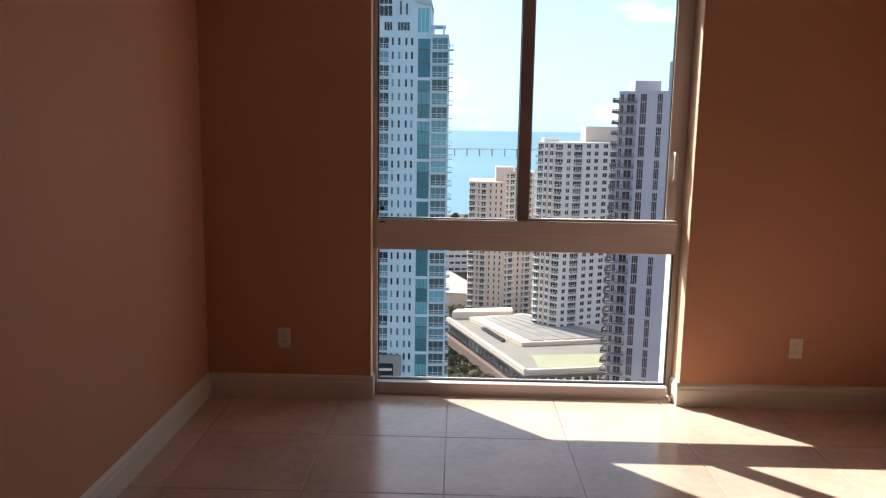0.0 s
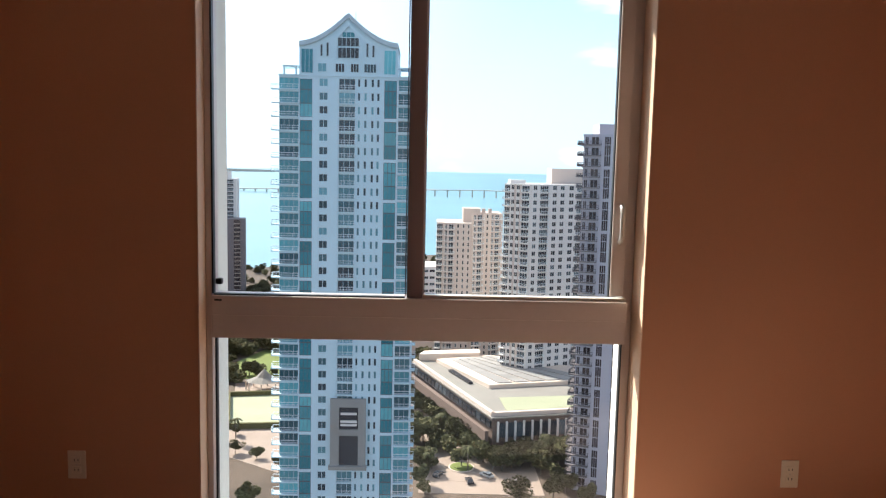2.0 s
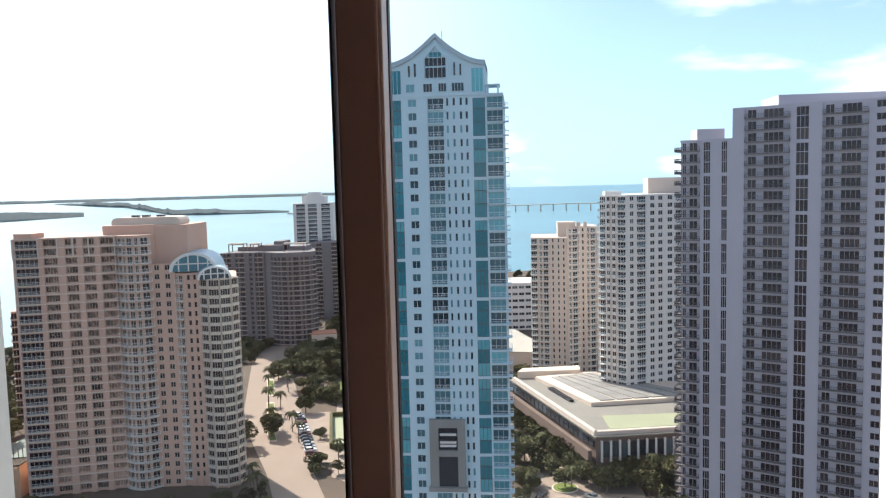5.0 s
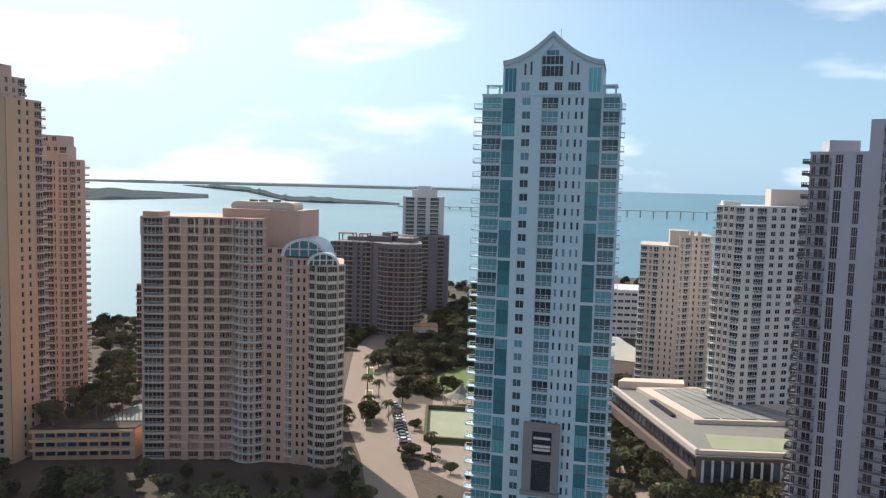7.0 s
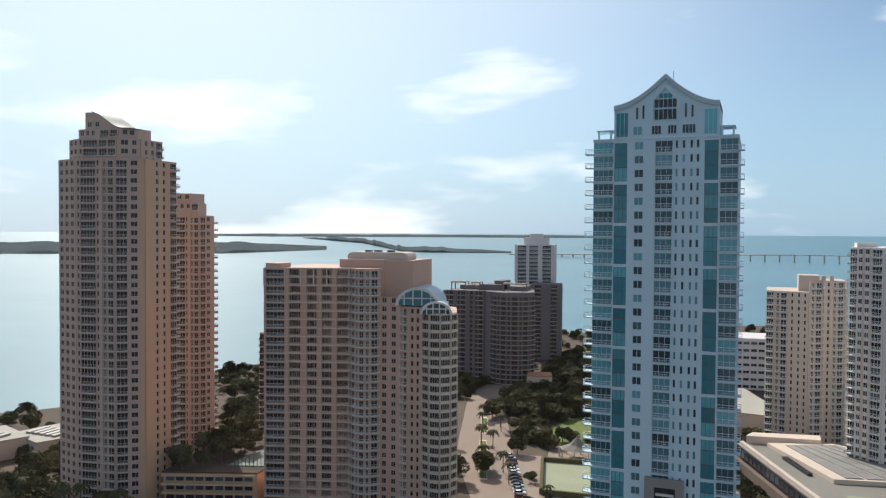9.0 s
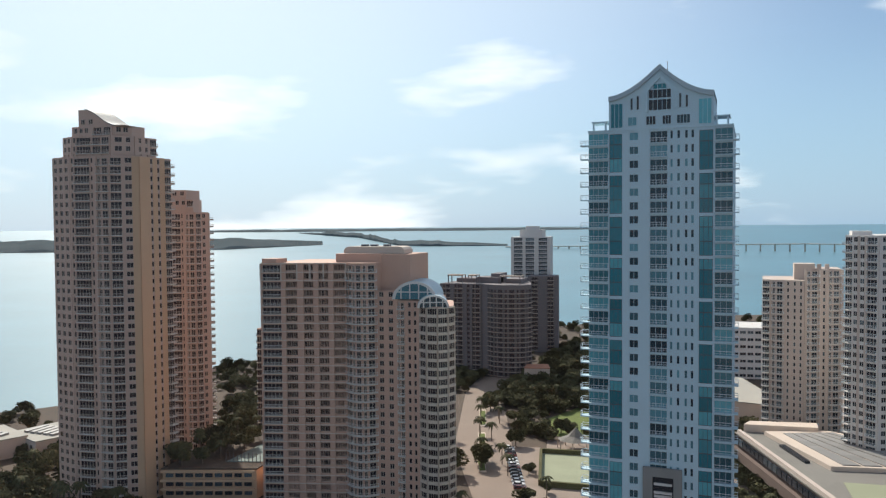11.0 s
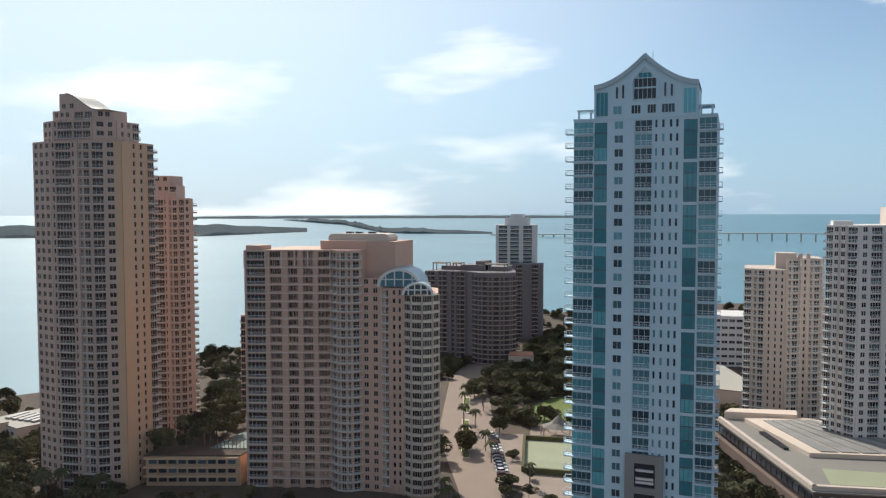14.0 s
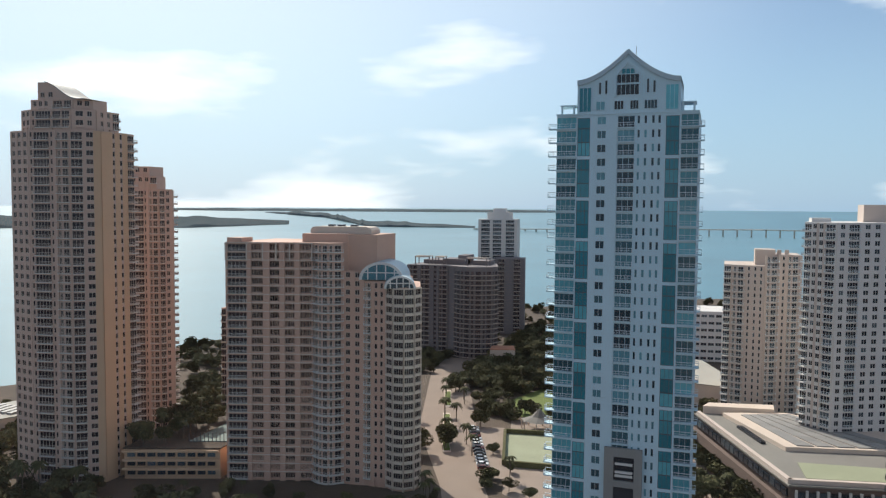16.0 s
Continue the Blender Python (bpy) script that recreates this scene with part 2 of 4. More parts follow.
# ---- mesh helpers ----
class Mesh:
    """Collects boxes and prisms with material slots, and makes one mesh of them."""

    def __init__(self, *mats):
        self.v, self.f, self.s, self.mats = [], [], [], list(mats)

    def add(self, verts, faces, slot=0):
        k = len(self.v)
        self.v += [tuple(p) for p in verts]
        self.f += [tuple(i + k for i in f) for f in faces]
        self.s += [slot] * len(faces)
        return self

    def box(self, x0, x1, y0, y1, z0, z1, slot=0, m=None):
        c = [(x, y, z) for z in (z0, z1) for x, y in ((x0, y0), (x1, y0), (x1, y1), (x0, y1))]
        if m is not None:
            c = [m @ Vector(p) for p in c]
        return self.add(c, ((3, 2, 1, 0), (4, 5, 6, 7), (0, 1, 5, 4), (1, 2, 6, 5), (2, 3, 7, 6), (3, 0, 4, 7)), slot)

    def prism(self, poly, z0, z1, slot=0):
        """Upright prism over a counter-clockwise plan."""
        n = len(poly)
        area = sum(poly[i][0] * poly[(i + 1) % n][1] - poly[(i + 1) % n][0] * poly[i][1] for i in range(n))
        poly = poly if area > 0 else poly[::-1]
        v = [(x, y, z0) for x, y in poly] + [(x, y, z1) for x, y in poly]
        f = [tuple(range(n))[::-1], tuple(range(n, 2 * n))] + [(i, (i + 1) % n, n + (i + 1) % n, n + i) for i in range(n)]
        return self.add(v, f, slot)

    def slab(self, profile, m, depth, slot=0):
        """A profile in (u, w) extruded back by depth, placed by m whose y axis points back."""
        n = len(profile)
        v = [m @ Vector((u, 0, w)) for u, w in profile] + [m @ Vector((u, depth, w)) for u, w in profile]
        f = [tuple(range(n)), tuple(range(n, 2 * n))[::-1]] + [(i, n + i, n + (i + 1) % n, (i + 1) % n) for i in range(n)]
        return self.add(v, f, slot)

    def merge(self, other, m, slot_of):
        k = len(self.v)
        self.v += [tuple(m @ Vector(p)) for p in other.v]
        self.f += [tuple(i + k for i in f) for f in other.f]
        self.s += [slot_of[s] for s in other.s]

    def data(self, name):
        me = bpy.data.meshes.new(name)
        me.from_pydata(self.v, [], self.f)
        for mat in self.mats:
            me.materials.append(mat)
        me.polygons.foreach_set("material_index", self.s)
        me.update()
        return me


def link(name, mesh, parent=None, m=None, label=""):
    ob = new(name, mesh if isinstance(mesh, bpy.types.Mesh) else mesh.data(name))
    ob.parent = parent
    if m is not None:
        ob.matrix_basis = m
    if label:
        ob["label"] = label
    return ob


def soft_box(name, x0, x1, y0, y1, z0, z1, mat, parent=None, bevel=0.004, label=""):
    """A box with rounded edges."""
    bm = bmesh.new()
    bmesh.ops.create_cube(bm, size=1, matrix=Matrix.LocRotScale(((x0 + x1) / 2, (y0 + y1) / 2, (z0 + z1) / 2), None, (x1 - x0, y1 - y0, z1 - z0)))
    bmesh.ops.bevel(bm, geom=bm.edges[:], offset=bevel, segments=2, affect="EDGES", profile=0.6)
    me = bpy.data.meshes.new(name)
    bm.to_mesh(me)
    bm.free()
    me.materials.append(mat)
    return link(name, me, parent, label=label)


def sweep(name, path, radius, mat, parent=None, sides=10):
    """A round rod along a path."""
    cu = bpy.data.curves.new(name, "CURVE")
    cu.dimensions, cu.bevel_depth, cu.bevel_resolution, cu.use_fill_caps = "3D", radius, sides // 4, True
    sp = cu.splines.new("BEZIER")
    sp.bezier_points.add(len(path) - 1)
    for b, p in zip(sp.bezier_points, path):
        b.co = p
        b.handle_left_type = b.handle_right_type = "AUTO"
    tmp = bpy.data.objects.new(name, cu)
    me = bpy.data.meshes.new_from_object(tmp)
    bpy.data.objects.remove(tmp)
    me.materials.clear()
    me.materials.append(mat)
    return link(name, me, parent)


# ---- the room ----
XL, XR, YB, H = -2.80, 1.09, -5.6, 2.75          # side walls, back wall, ceiling
WX0, WX1, WTOP = -1.866, -0.102, 2.58             # window opening
YI = -0.03                                         # inner face of the window wall
YO = 0.37                                          # outer face of the window wall
floor = tagged(link("floor", Mesh(GROUT).box(XL - 0.2, XR + 0.2, YB - 0.2, 0.06, -0.25, -0.006)), "floor of large beige marble tiles with thin joints", "floor", kind="structure")


def wall(name, boxes, mat, label):
    me = Mesh(mat)
    for b in boxes:
        me.box(*b)
    return tagged(link(name, me), label, "wall", kind="structure")


north = wall("wall_north", [(XL, WX0, YI, YO - 0.002, -0.25, H), (WX1, XR, YI, YO - 0.002, -0.25, H), (WX0, WX1, YI, YO - 0.002, WTOP, H)], WALL, "tan painted wall pierced by the tall window")
wall("wall_west", [(XL - 0.2, XL, YB - 0.2, YO, -0.25, H)], WALL, "plain tan painted side wall")
wall("wall_east", [(XR, XR + 0.2, YB - 0.2, YO, -0.25, H)], WALL, "plain tan painted side wall")
wall("wall_south", [(XL, XR, YB - 0.2, YB, -0.25, H)], WALL, "plain tan painted wall behind")
wall("wall_outer_skin", [(XL - 3, WX0, YO, YO + 0.03, -4, 6), (WX1, XR + 3, YO, YO + 0.03, -4, 6), (WX0, WX1, YO, YO + 0.03, WTOP, 6), (WX0, WX1, YO - 0.2, YO + 0.03, -4, -0.02)], STUCCO, "white stucco face of the building outside the window")
wall("window_reveal", [(WX0 - 0.002, WX0 + 0.003, 0.16, YO + 0.032, -0.02, WTOP), (WX1 - 0.003, WX1 + 0.002, 0.16, YO + 0.032, -0.02, WTOP)], STUCCO, "white stucco side of the opening outside the glass")
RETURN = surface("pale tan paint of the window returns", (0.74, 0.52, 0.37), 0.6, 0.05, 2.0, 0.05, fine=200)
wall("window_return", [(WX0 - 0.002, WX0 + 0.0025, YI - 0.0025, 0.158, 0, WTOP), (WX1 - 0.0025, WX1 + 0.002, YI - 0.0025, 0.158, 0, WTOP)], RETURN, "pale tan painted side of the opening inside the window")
wall("wall_tower_below", [(XL - 12, XR + 14, YB - 18, YO - 0.01, -89.99, -0.26)], STUCCO, "plain white stucco storeys of the building below the room")
tagged(link("ceiling", Mesh(CEIL).box(XL, XR, YB, YI, H, H + 0.2)), "plain white painted ceiling", "ceiling", kind="structure")
for nm, a, b in (("soffit_west", XL, XL + 0.27), ("soffit_east", XR - 0.33, XR)):
    tagged(soft_box(nm, a, b, YB, YI - 0.001, 2.235, H, WALL, bevel=0.006), "tan boxed soffit along the top of the side wall", "soffit", kind="structure")


def baseboard(name, p, q, back):
    """Moulded skirting from p to q on the plan; back points from the wall into the room."""
    prof = [(0, 0), (0.017, 0), (0.017, 0.095), (0.013, 0.105), (0.012, 0.118), (0.006, 0.128), (0.0, 0.135)]
    v = []
    for e in (p, q):
        v += [(e[0] + back[0] * d, e[1] + back[1] * d, z) for d, z in prof]
    n = len(prof)
    me = Mesh(TRIMW).add(v, [(i, i + 1, n + i + 1, n + i) for i in range(n - 1)] + [tuple(range(n)), tuple(range(n, 2 * n))])
    return tagged(link(name, me), "cream moulded wooden baseboard along the wall foot", "baseboard", kind="structure")


baseboard("baseboard_north", (XL + 0.017, YI - 0.0005), (WX0 + 0.017, YI - 0.0005), (0, -1))
baseboard("baseboard_north_right", (WX1 - 0.017, YI - 0.0005), (XR - 0.017, YI - 0.0005), (0, -1))
baseboard("baseboard_west", (XL + 0.0005, YB), (XL + 0.0005, YI), (1, 0))
baseboard("baseboard_east", (XR - 0.0005, YB), (XR - 0.0005, YI), (-1, 0))
baseboard("baseboard_reveal", (WX0 + 0.0005, YI), (WX0 + 0.0005, 0.062), (1, 0))
baseboard("baseboard_reveal_right", (WX1 - 0.0005, YI), (WX1 - 0.0005, 0.13), (-1, 0))

# window: fixed lower light, two upper lights with a sliding sash
win = tagged(new("window_1"), "tall grey aluminium window with sliding sash and fixed lower pane", "window", kind="structure")
A0, A1 = WX0 + 0.003, WX1 - 0.003
Z1, Z2 = 0.858, 1.040
soft_box("window_jamb", A0, -1.838, 0.062, 0.16, 0, WTOP, ALU, win)
soft_box("window_jamb", -0.147, A1, 0.13, 0.16, 0, WTOP, ALU, win)
soft_box("window_sill", -1.838, -0.147, 0.045, 0.16, 0, 0.074, ALU, win)
soft_box("window_head", -1.838, -0.147, 0.06, 0.16, WTOP - 0.06, WTOP, ALU, win)
soft_box("transom", -1.8378, -0.1472, 0.045, 0.16, 0.955, Z2 - 0.006, ALU, win)
soft_box("transom_lower_rail", -1.8376, -0.1474, 0.052, 0.158, Z1, 0.9547, ALU, win)
soft_box("mullion", -1.050, -0.985, 0.072, 0.122, Z2 - 0.006, WTOP - 0.06, ALU_D, win, label="dark bronze mullion")
soft_box("track", -0.985, -0.149, 0.06, 0.10, Z2 - 0.006, Z2 + 0.008, TRIMW, win, 0.002)
sash = new("sash")
sash.parent = win
soft_box("sash_stile", -0.205, -0.149, 0.108, 0.145, Z2 + 0.008, WTOP - 0.06, ALU, sash, 0.003)
soft_box("sash_stile", -0.9848, -0.979, 0.078, 0.1245, Z2 + 0.008, WTOP - 0.06, ALU, sash, 0.002)
soft_box("sash_gasket", -0.9848, -0.977, 0.125, 0.145, Z2 + 0.008, WTOP - 0.06, GASKET, sash, 0.002)
soft_box("sash_rail", -0.977, -0.205, 0.118, 0.14, Z2 - 0.004, Z2 + 0.004, GASKET, sash, 0.001)
soft_box("gasket", -0.210, -0.204, 0.118, 0.14, Z2, WTOP - 0.06, GASKET, win, 0.001)
soft_box("gasket", -1.838, -1.831, 0.06, 0.09, Z2, WTOP - 0.06, GASKET, win, 0.001)
soft_box("gasket", -1.057, -1.0528, 0.06, 0.09, Z2, WTOP - 0.06, GASKET, win, 0.001)
soft_box("gasket", -1.831, -1.057, 0.06, 0.09, Z2 - 0.007, Z2, GASKET, win, 0.001)
soft_box("gasket", -1.838, -1.832, 0.10, 0.13, 0.074, Z1, GASKET, win, 0.001)
soft_box("gasket", -0.153, -0.147, 0.10, 0.13, 0.074, Z1, GASKET, win, 0.001)
soft_box("gasket", -1.832, -0.153, 0.10, 0.13, 0.073, 0.080, GASKET, win, 0.001)
soft_box("gasket", -1.832, -0.153, 0.10, 0.13, Z1 - 0.006, Z1 + 0.001, GASKET, win, 0.001)
for x0, x1, y, z0, z1 in ((-1.836, -1.054, 0.075, Z2 - 0.004, WTOP - 0.06), (-0.979, -0.206, 0.130, Z2, WTOP - 0.06), (-1.836, -0.148, 0.115, 0.073, Z1)):
    g = link("pane", Mesh(GLASS).add([(x0, y, z0), (x1, y, z0), (x1, y, z1), (x0, y, z1)], [(0, 1, 2, 3)]), win)
    g.visible_shadow = False
pull = sweep("sash_handle", [(-0.174, 0.112, 1.275), (-0.174, 0.080, 1.290), (-0.174, 0.072, 1.352), (-0.174, 0.080, 1.414), (-0.174, 0.112, 1.429)], 0.0105, HANDLE, win, 16)
soft_box("weep_slot", -1.825, -1.795, 0.0445, 0.048, 1.012, 1.020, SLOT, win, 0.0005)
soft_box("stopper", -1.827, -1.800, 0.068, 0.1, 1.075, 1.10, GASKET, win, 0.008, "round black rubber stopper")


def outlet(x, z, m=None):
    """A duplex wall socket."""
    ob = tagged(new("wall_outlet"), "ivory plastic duplex power outlet on the tan wall", "outlet", "wall outlets")
    soft_box("plate", -0.036, 0.036, -0.006, 0, -0.058, 0.058, PLATE, ob, 0.003)
    for dz in (0.02, -0.02):
        sock = soft_box("socket", -0.017, 0.017, -0.009, -0.005, dz - 0.014, dz + 0.014, PLATE, ob, 0.003)
        for dx in (-0.007, 0.007):
            soft_box("slot", dx - 0.0015, dx + 0.0015, -0.0096, -0.0088, dz - 0.004, dz + 0.005, SLOT, sock, 0.0003)
    soft_box("screw", -0.003, 0.003, -0.0072, -0.0055, -0.003, 0.003, HANDLE, ob, 0.001)
    ob.location = (x, YI, z)
    return ob


outlet(-2.357, 0.35)
outlet(0.534, 0.35)

# ---- land, bay and far shore ----
GZ = -90.0


def sea_level(r):
    """Height of the water: flat, and lifted far out so that it meets the horizon."""
    return GZ - 1.2 + max(0.0, r - 2600) * 0.0322


sea = Mesh(SEA)
RINGS = (300, 1400, 2600, 3200, 3800, 4400, 4850)
ring = [(math.cos(q) * r, math.sin(q) * r, sea_level(r)) for r in RINGS for q in (2 * math.pi * i / 72 for i in range(72))]
sea.add(ring + [(0, 0, GZ - 1.2)], [(72 * k + i, 72 * k + 72 + i, 72 * k + 72 + (i + 1) % 72, 72 * k + (i + 1) % 72) for k in range(len(RINGS) - 1) for i in range(72)] + [((i + 1) % 72, i, 72 * len(RINGS)) for i in range(72)])
tagged(link("water", sea), "calm pale blue bay reaching the horizon", "water", kind="structure")
SHORE = [(-700, -700), (-700, 60), (-430, 200), (-340, 268), (-300, 330), (-318, 410), (-292, 520), (-235, 600), (-160, 665), (-70, 770), (150, 880), (900, 960), (1400, 700), (1400, -700)]
tagged(link("ground", Mesh(SOIL).prism(SHORE, GZ - 4, GZ)), "planted city ground with soil and paths", "ground", kind="structure")


def flat(name, poly, mat, label, z=0.12, cat="pavement"):
    return tagged(link(name, Mesh(mat).prism(poly, GZ - 0.05, GZ + z)), label, cat, kind="structure")


flat("road", [(-52, 196), (-68, 196), (-84, 232), (-113, 288), (-146, 392), (-150, 430), (-128, 430), (-124, 388), (-92, 300), (-73, 243)], ASPHALT, "sun-bleached boulevard with islands", 0.10, "road")
for q0, q1, q2, q3 in (((-93, 262), (-90.5, 263), (-98, 282), (-101, 281)), ((-103, 290), (-100, 291), (-108, 313), (-111, 312)), ((-114, 322), (-111, 323), (-121, 352), (-124, 351))):
    tagged(link("median", Mesh(CREAM_C, LAWN).prism([q0, q1, q2, q3], GZ, GZ + 0.3).prism([tuple(Vector(q).lerp(Vector(((q0[0] + q2[0]) / 2, (q0[1] + q2[1]) / 2)), 0.15)) for q in (q0, q1, q2, q3)], GZ + 0.29, GZ + 0.34, 1)), "planted traffic island with a pale kerb", "island", kind="structure")
flat("pavement_lot", [(-92, 297), (-73, 241), (-60, 244), (-80, 300)], PAVE, "sandy paved parking strip beside the road", 0.16)
flat("pavement_court", [(-80, 312), (-52, 312), (-40, 215), (-62, 230)], PAVE, "sandy paved forecourt round the court", 0.14)
flat("pavement_drive", [(-2, 205), (2, 240), (-8, 290), (3, 292), (16, 244), (34, 232), (34, 204)], PAVE, "sandy curved driveway beside the tower", 0.14)
flat("pavement_west", [(-235, 258), (-215, 300), (-190, 330), (-170, 300), (-172, 255)], PAVE, "sandy paving among the trees", 0.14)
flat("pavement_north", [(-20, 380), (-20, 440), (60, 470), (60, 380)], PAVE, "sandy paving behind the podium", 0.14)
flat("lawn", [(-96, 322), (-70, 318), (-46, 330), (-50, 372), (-80, 372)], LAWN, "bright mown lawn", 0.14, "lawn")


def far_land(name, pts, width, height, label):
    """A low wooded island as a strip along a line, with an uneven top."""
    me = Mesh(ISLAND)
    n = len(pts) - 1
    top = []
    for i in range(n * 24 + 1):
        k = min(i // 24, n - 1)
        s = i / 24 - k
        p = Vector(pts[k]).lerp(Vector(pts[k + 1]), s)
        p = p * (min(p.length + width / 2, 4700 - width * 0.5) / p.length)
        e = min(i, n * 24 - i) / (n * 6)
        h = height * min(1, e + 0.12) * (0.7 + 0.6 * noise.noise((p.x * 0.009, p.y * 0.009, height)) + 0.35 * noise.noise((p.x * 0.05, p.y * 0.05, 3)))
        top.append((p, max(h, 1.0), width * (0.4 + 0.6 * min(1, e))))
    v = []
    for p, h, w in top:
        d = p.normalized() * w / 2
        for k, up in ((-1, -2), (-0.94, h * 0.7), (-0.3, h * 0.9), (0.4, h), (1, -2)):
            q = p + d * k
            v.append((q.x, q.y, sea_level(q.length) + up))
    f = []
    for i in range(len(top) - 1):
        f += [(5 * i + k, 5 * i + 5 + k, 5 * i + 6 + k, 5 * i + 1 + k) for k in range(4)]
    me.add(v, f)
    return tagged(link(name, me), label, "island", "far islands")


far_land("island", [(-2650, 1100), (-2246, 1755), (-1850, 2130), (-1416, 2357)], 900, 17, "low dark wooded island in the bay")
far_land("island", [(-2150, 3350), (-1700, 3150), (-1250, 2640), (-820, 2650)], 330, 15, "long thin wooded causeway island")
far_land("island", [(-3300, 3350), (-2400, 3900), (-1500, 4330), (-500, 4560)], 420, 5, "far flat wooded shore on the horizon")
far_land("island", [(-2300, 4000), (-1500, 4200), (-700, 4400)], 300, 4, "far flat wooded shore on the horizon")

bridge = tagged(new("bridge"), "long low concrete causeway bridge on many piers", "bridge")
BR = [Vector(p) for p in ((-830, 2660, -82), (-350, 2600, -74), (150, 2560, -66), (620, 2440, -68), (1300, 2250, -78))]
deck, pier_me = Mesh(CREAM_C), Mesh(CREAM_C).box(-2.2, 2.2, -1.6, 1.6, 0, 1).data("pier")
for a, b in zip(BR, BR[1:]):
    for p, q in ((a, b),):
        v = [(p.x, p.y - 7, p.z), (q.x, q.y - 7, q.z), (q.x, q.y + 7, q.z), (p.x, p.y + 7, p.z)]
        deck.add([(x, y, z - 3) for x, y, z in v] + v, ((3, 2, 1, 0), (4, 5, 6, 7), (0, 1, 5, 4), (1, 2, 6, 5), (2, 3, 7, 6), (3, 0, 4, 7)))
    for i in range(12):
        p = a.lerp(b, i / 12)
        link("pier", pier_me, bridge, Matrix.LocRotScale((p.x, p.y, GZ - 2), None, (1, 1, p.z - 3 - GZ + 2)))
link("deck", deck, bridge)


# ---- facades ----
def window_mesh(w, h, glass, frame_mat, bars=1):
    me = Mesh(glass, frame_mat)
    me.box(0, w, 0.10, 0.16, 0, h, 0)
    t = 0.09
    for a, b, c, d in ((0, w, 0, t), (0, w, h - t, h), (0, t, t, h - t), (w - t, w, t, h - t)):
        me.box(a, b, 0.04, 0.10, c, d, 1)
    for i in range(bars):
        u = w * (i + 1) / (bars + 1)
        me.box(u - t / 2, u + t / 2, 0.04, 0.10, t, h - t, 1)
    return me


def balcony_mesh(w, out, left, right, slab_mat, rail_mat, pitch=0.45):
    """Slab with a railing: posts, top rail and infill, projecting by out; runs on by left and right."""
    me = Mesh(slab_mat, rail_mat)
    a, b = -left, w + right
    me.box(a, b, -out, 0.25, -0.12, 0.10, 0)
    me.box(a, b, -out, -out + 0.07, 1.0, 1.1, 1)
    k = max(2, int((b - a) / pitch))
    for i in range(k + 1):
        u = a + (b - a - 0.06) * i / k
        me.box(u, u + 0.06, -out, -out + 0.06, 0.10, 1.0, 1)
    if pitch < 1.5:
        me.box(a, b, -out + 0.005, -out + 0.05, 0.52, 0.58, 1)
    for u, free in ((a, left), (b - 0.07, right)):
        me.box(u, u + 0.07, -out + 0.07, 0.0, 1.0, 1.1, 1)
        me.box(u, u + 0.05, -out + 0.07, 0.0, 0.10, 0.55, 1)
        if free:
            # end of a projecting balcony: the slab runs round the corner behind a slanting cheek
            me.box(a if u == a else w, 0 if u == a else b, 0.25, 1.2, -0.12, 0.1, 0)
            me.box(a if u == a else w, 0 if u == a else b, 1.1, 1.2, 1.0, 1.1, 1)
            lean = [(u, 0.25, 0.1), (u, 1.2, 0.1), (u, 1.2, 1.0), (u + 0.06, 0.25, 0.1), (u + 0.06, 1.2, 0.1), (u + 0.06, 1.2, 1.0)]
            me.add(lean, ((0, 2, 1), (3, 4, 5), (0, 1, 4, 3), (1, 2, 5, 4), (2, 0, 3, 5)), 1)
    return me


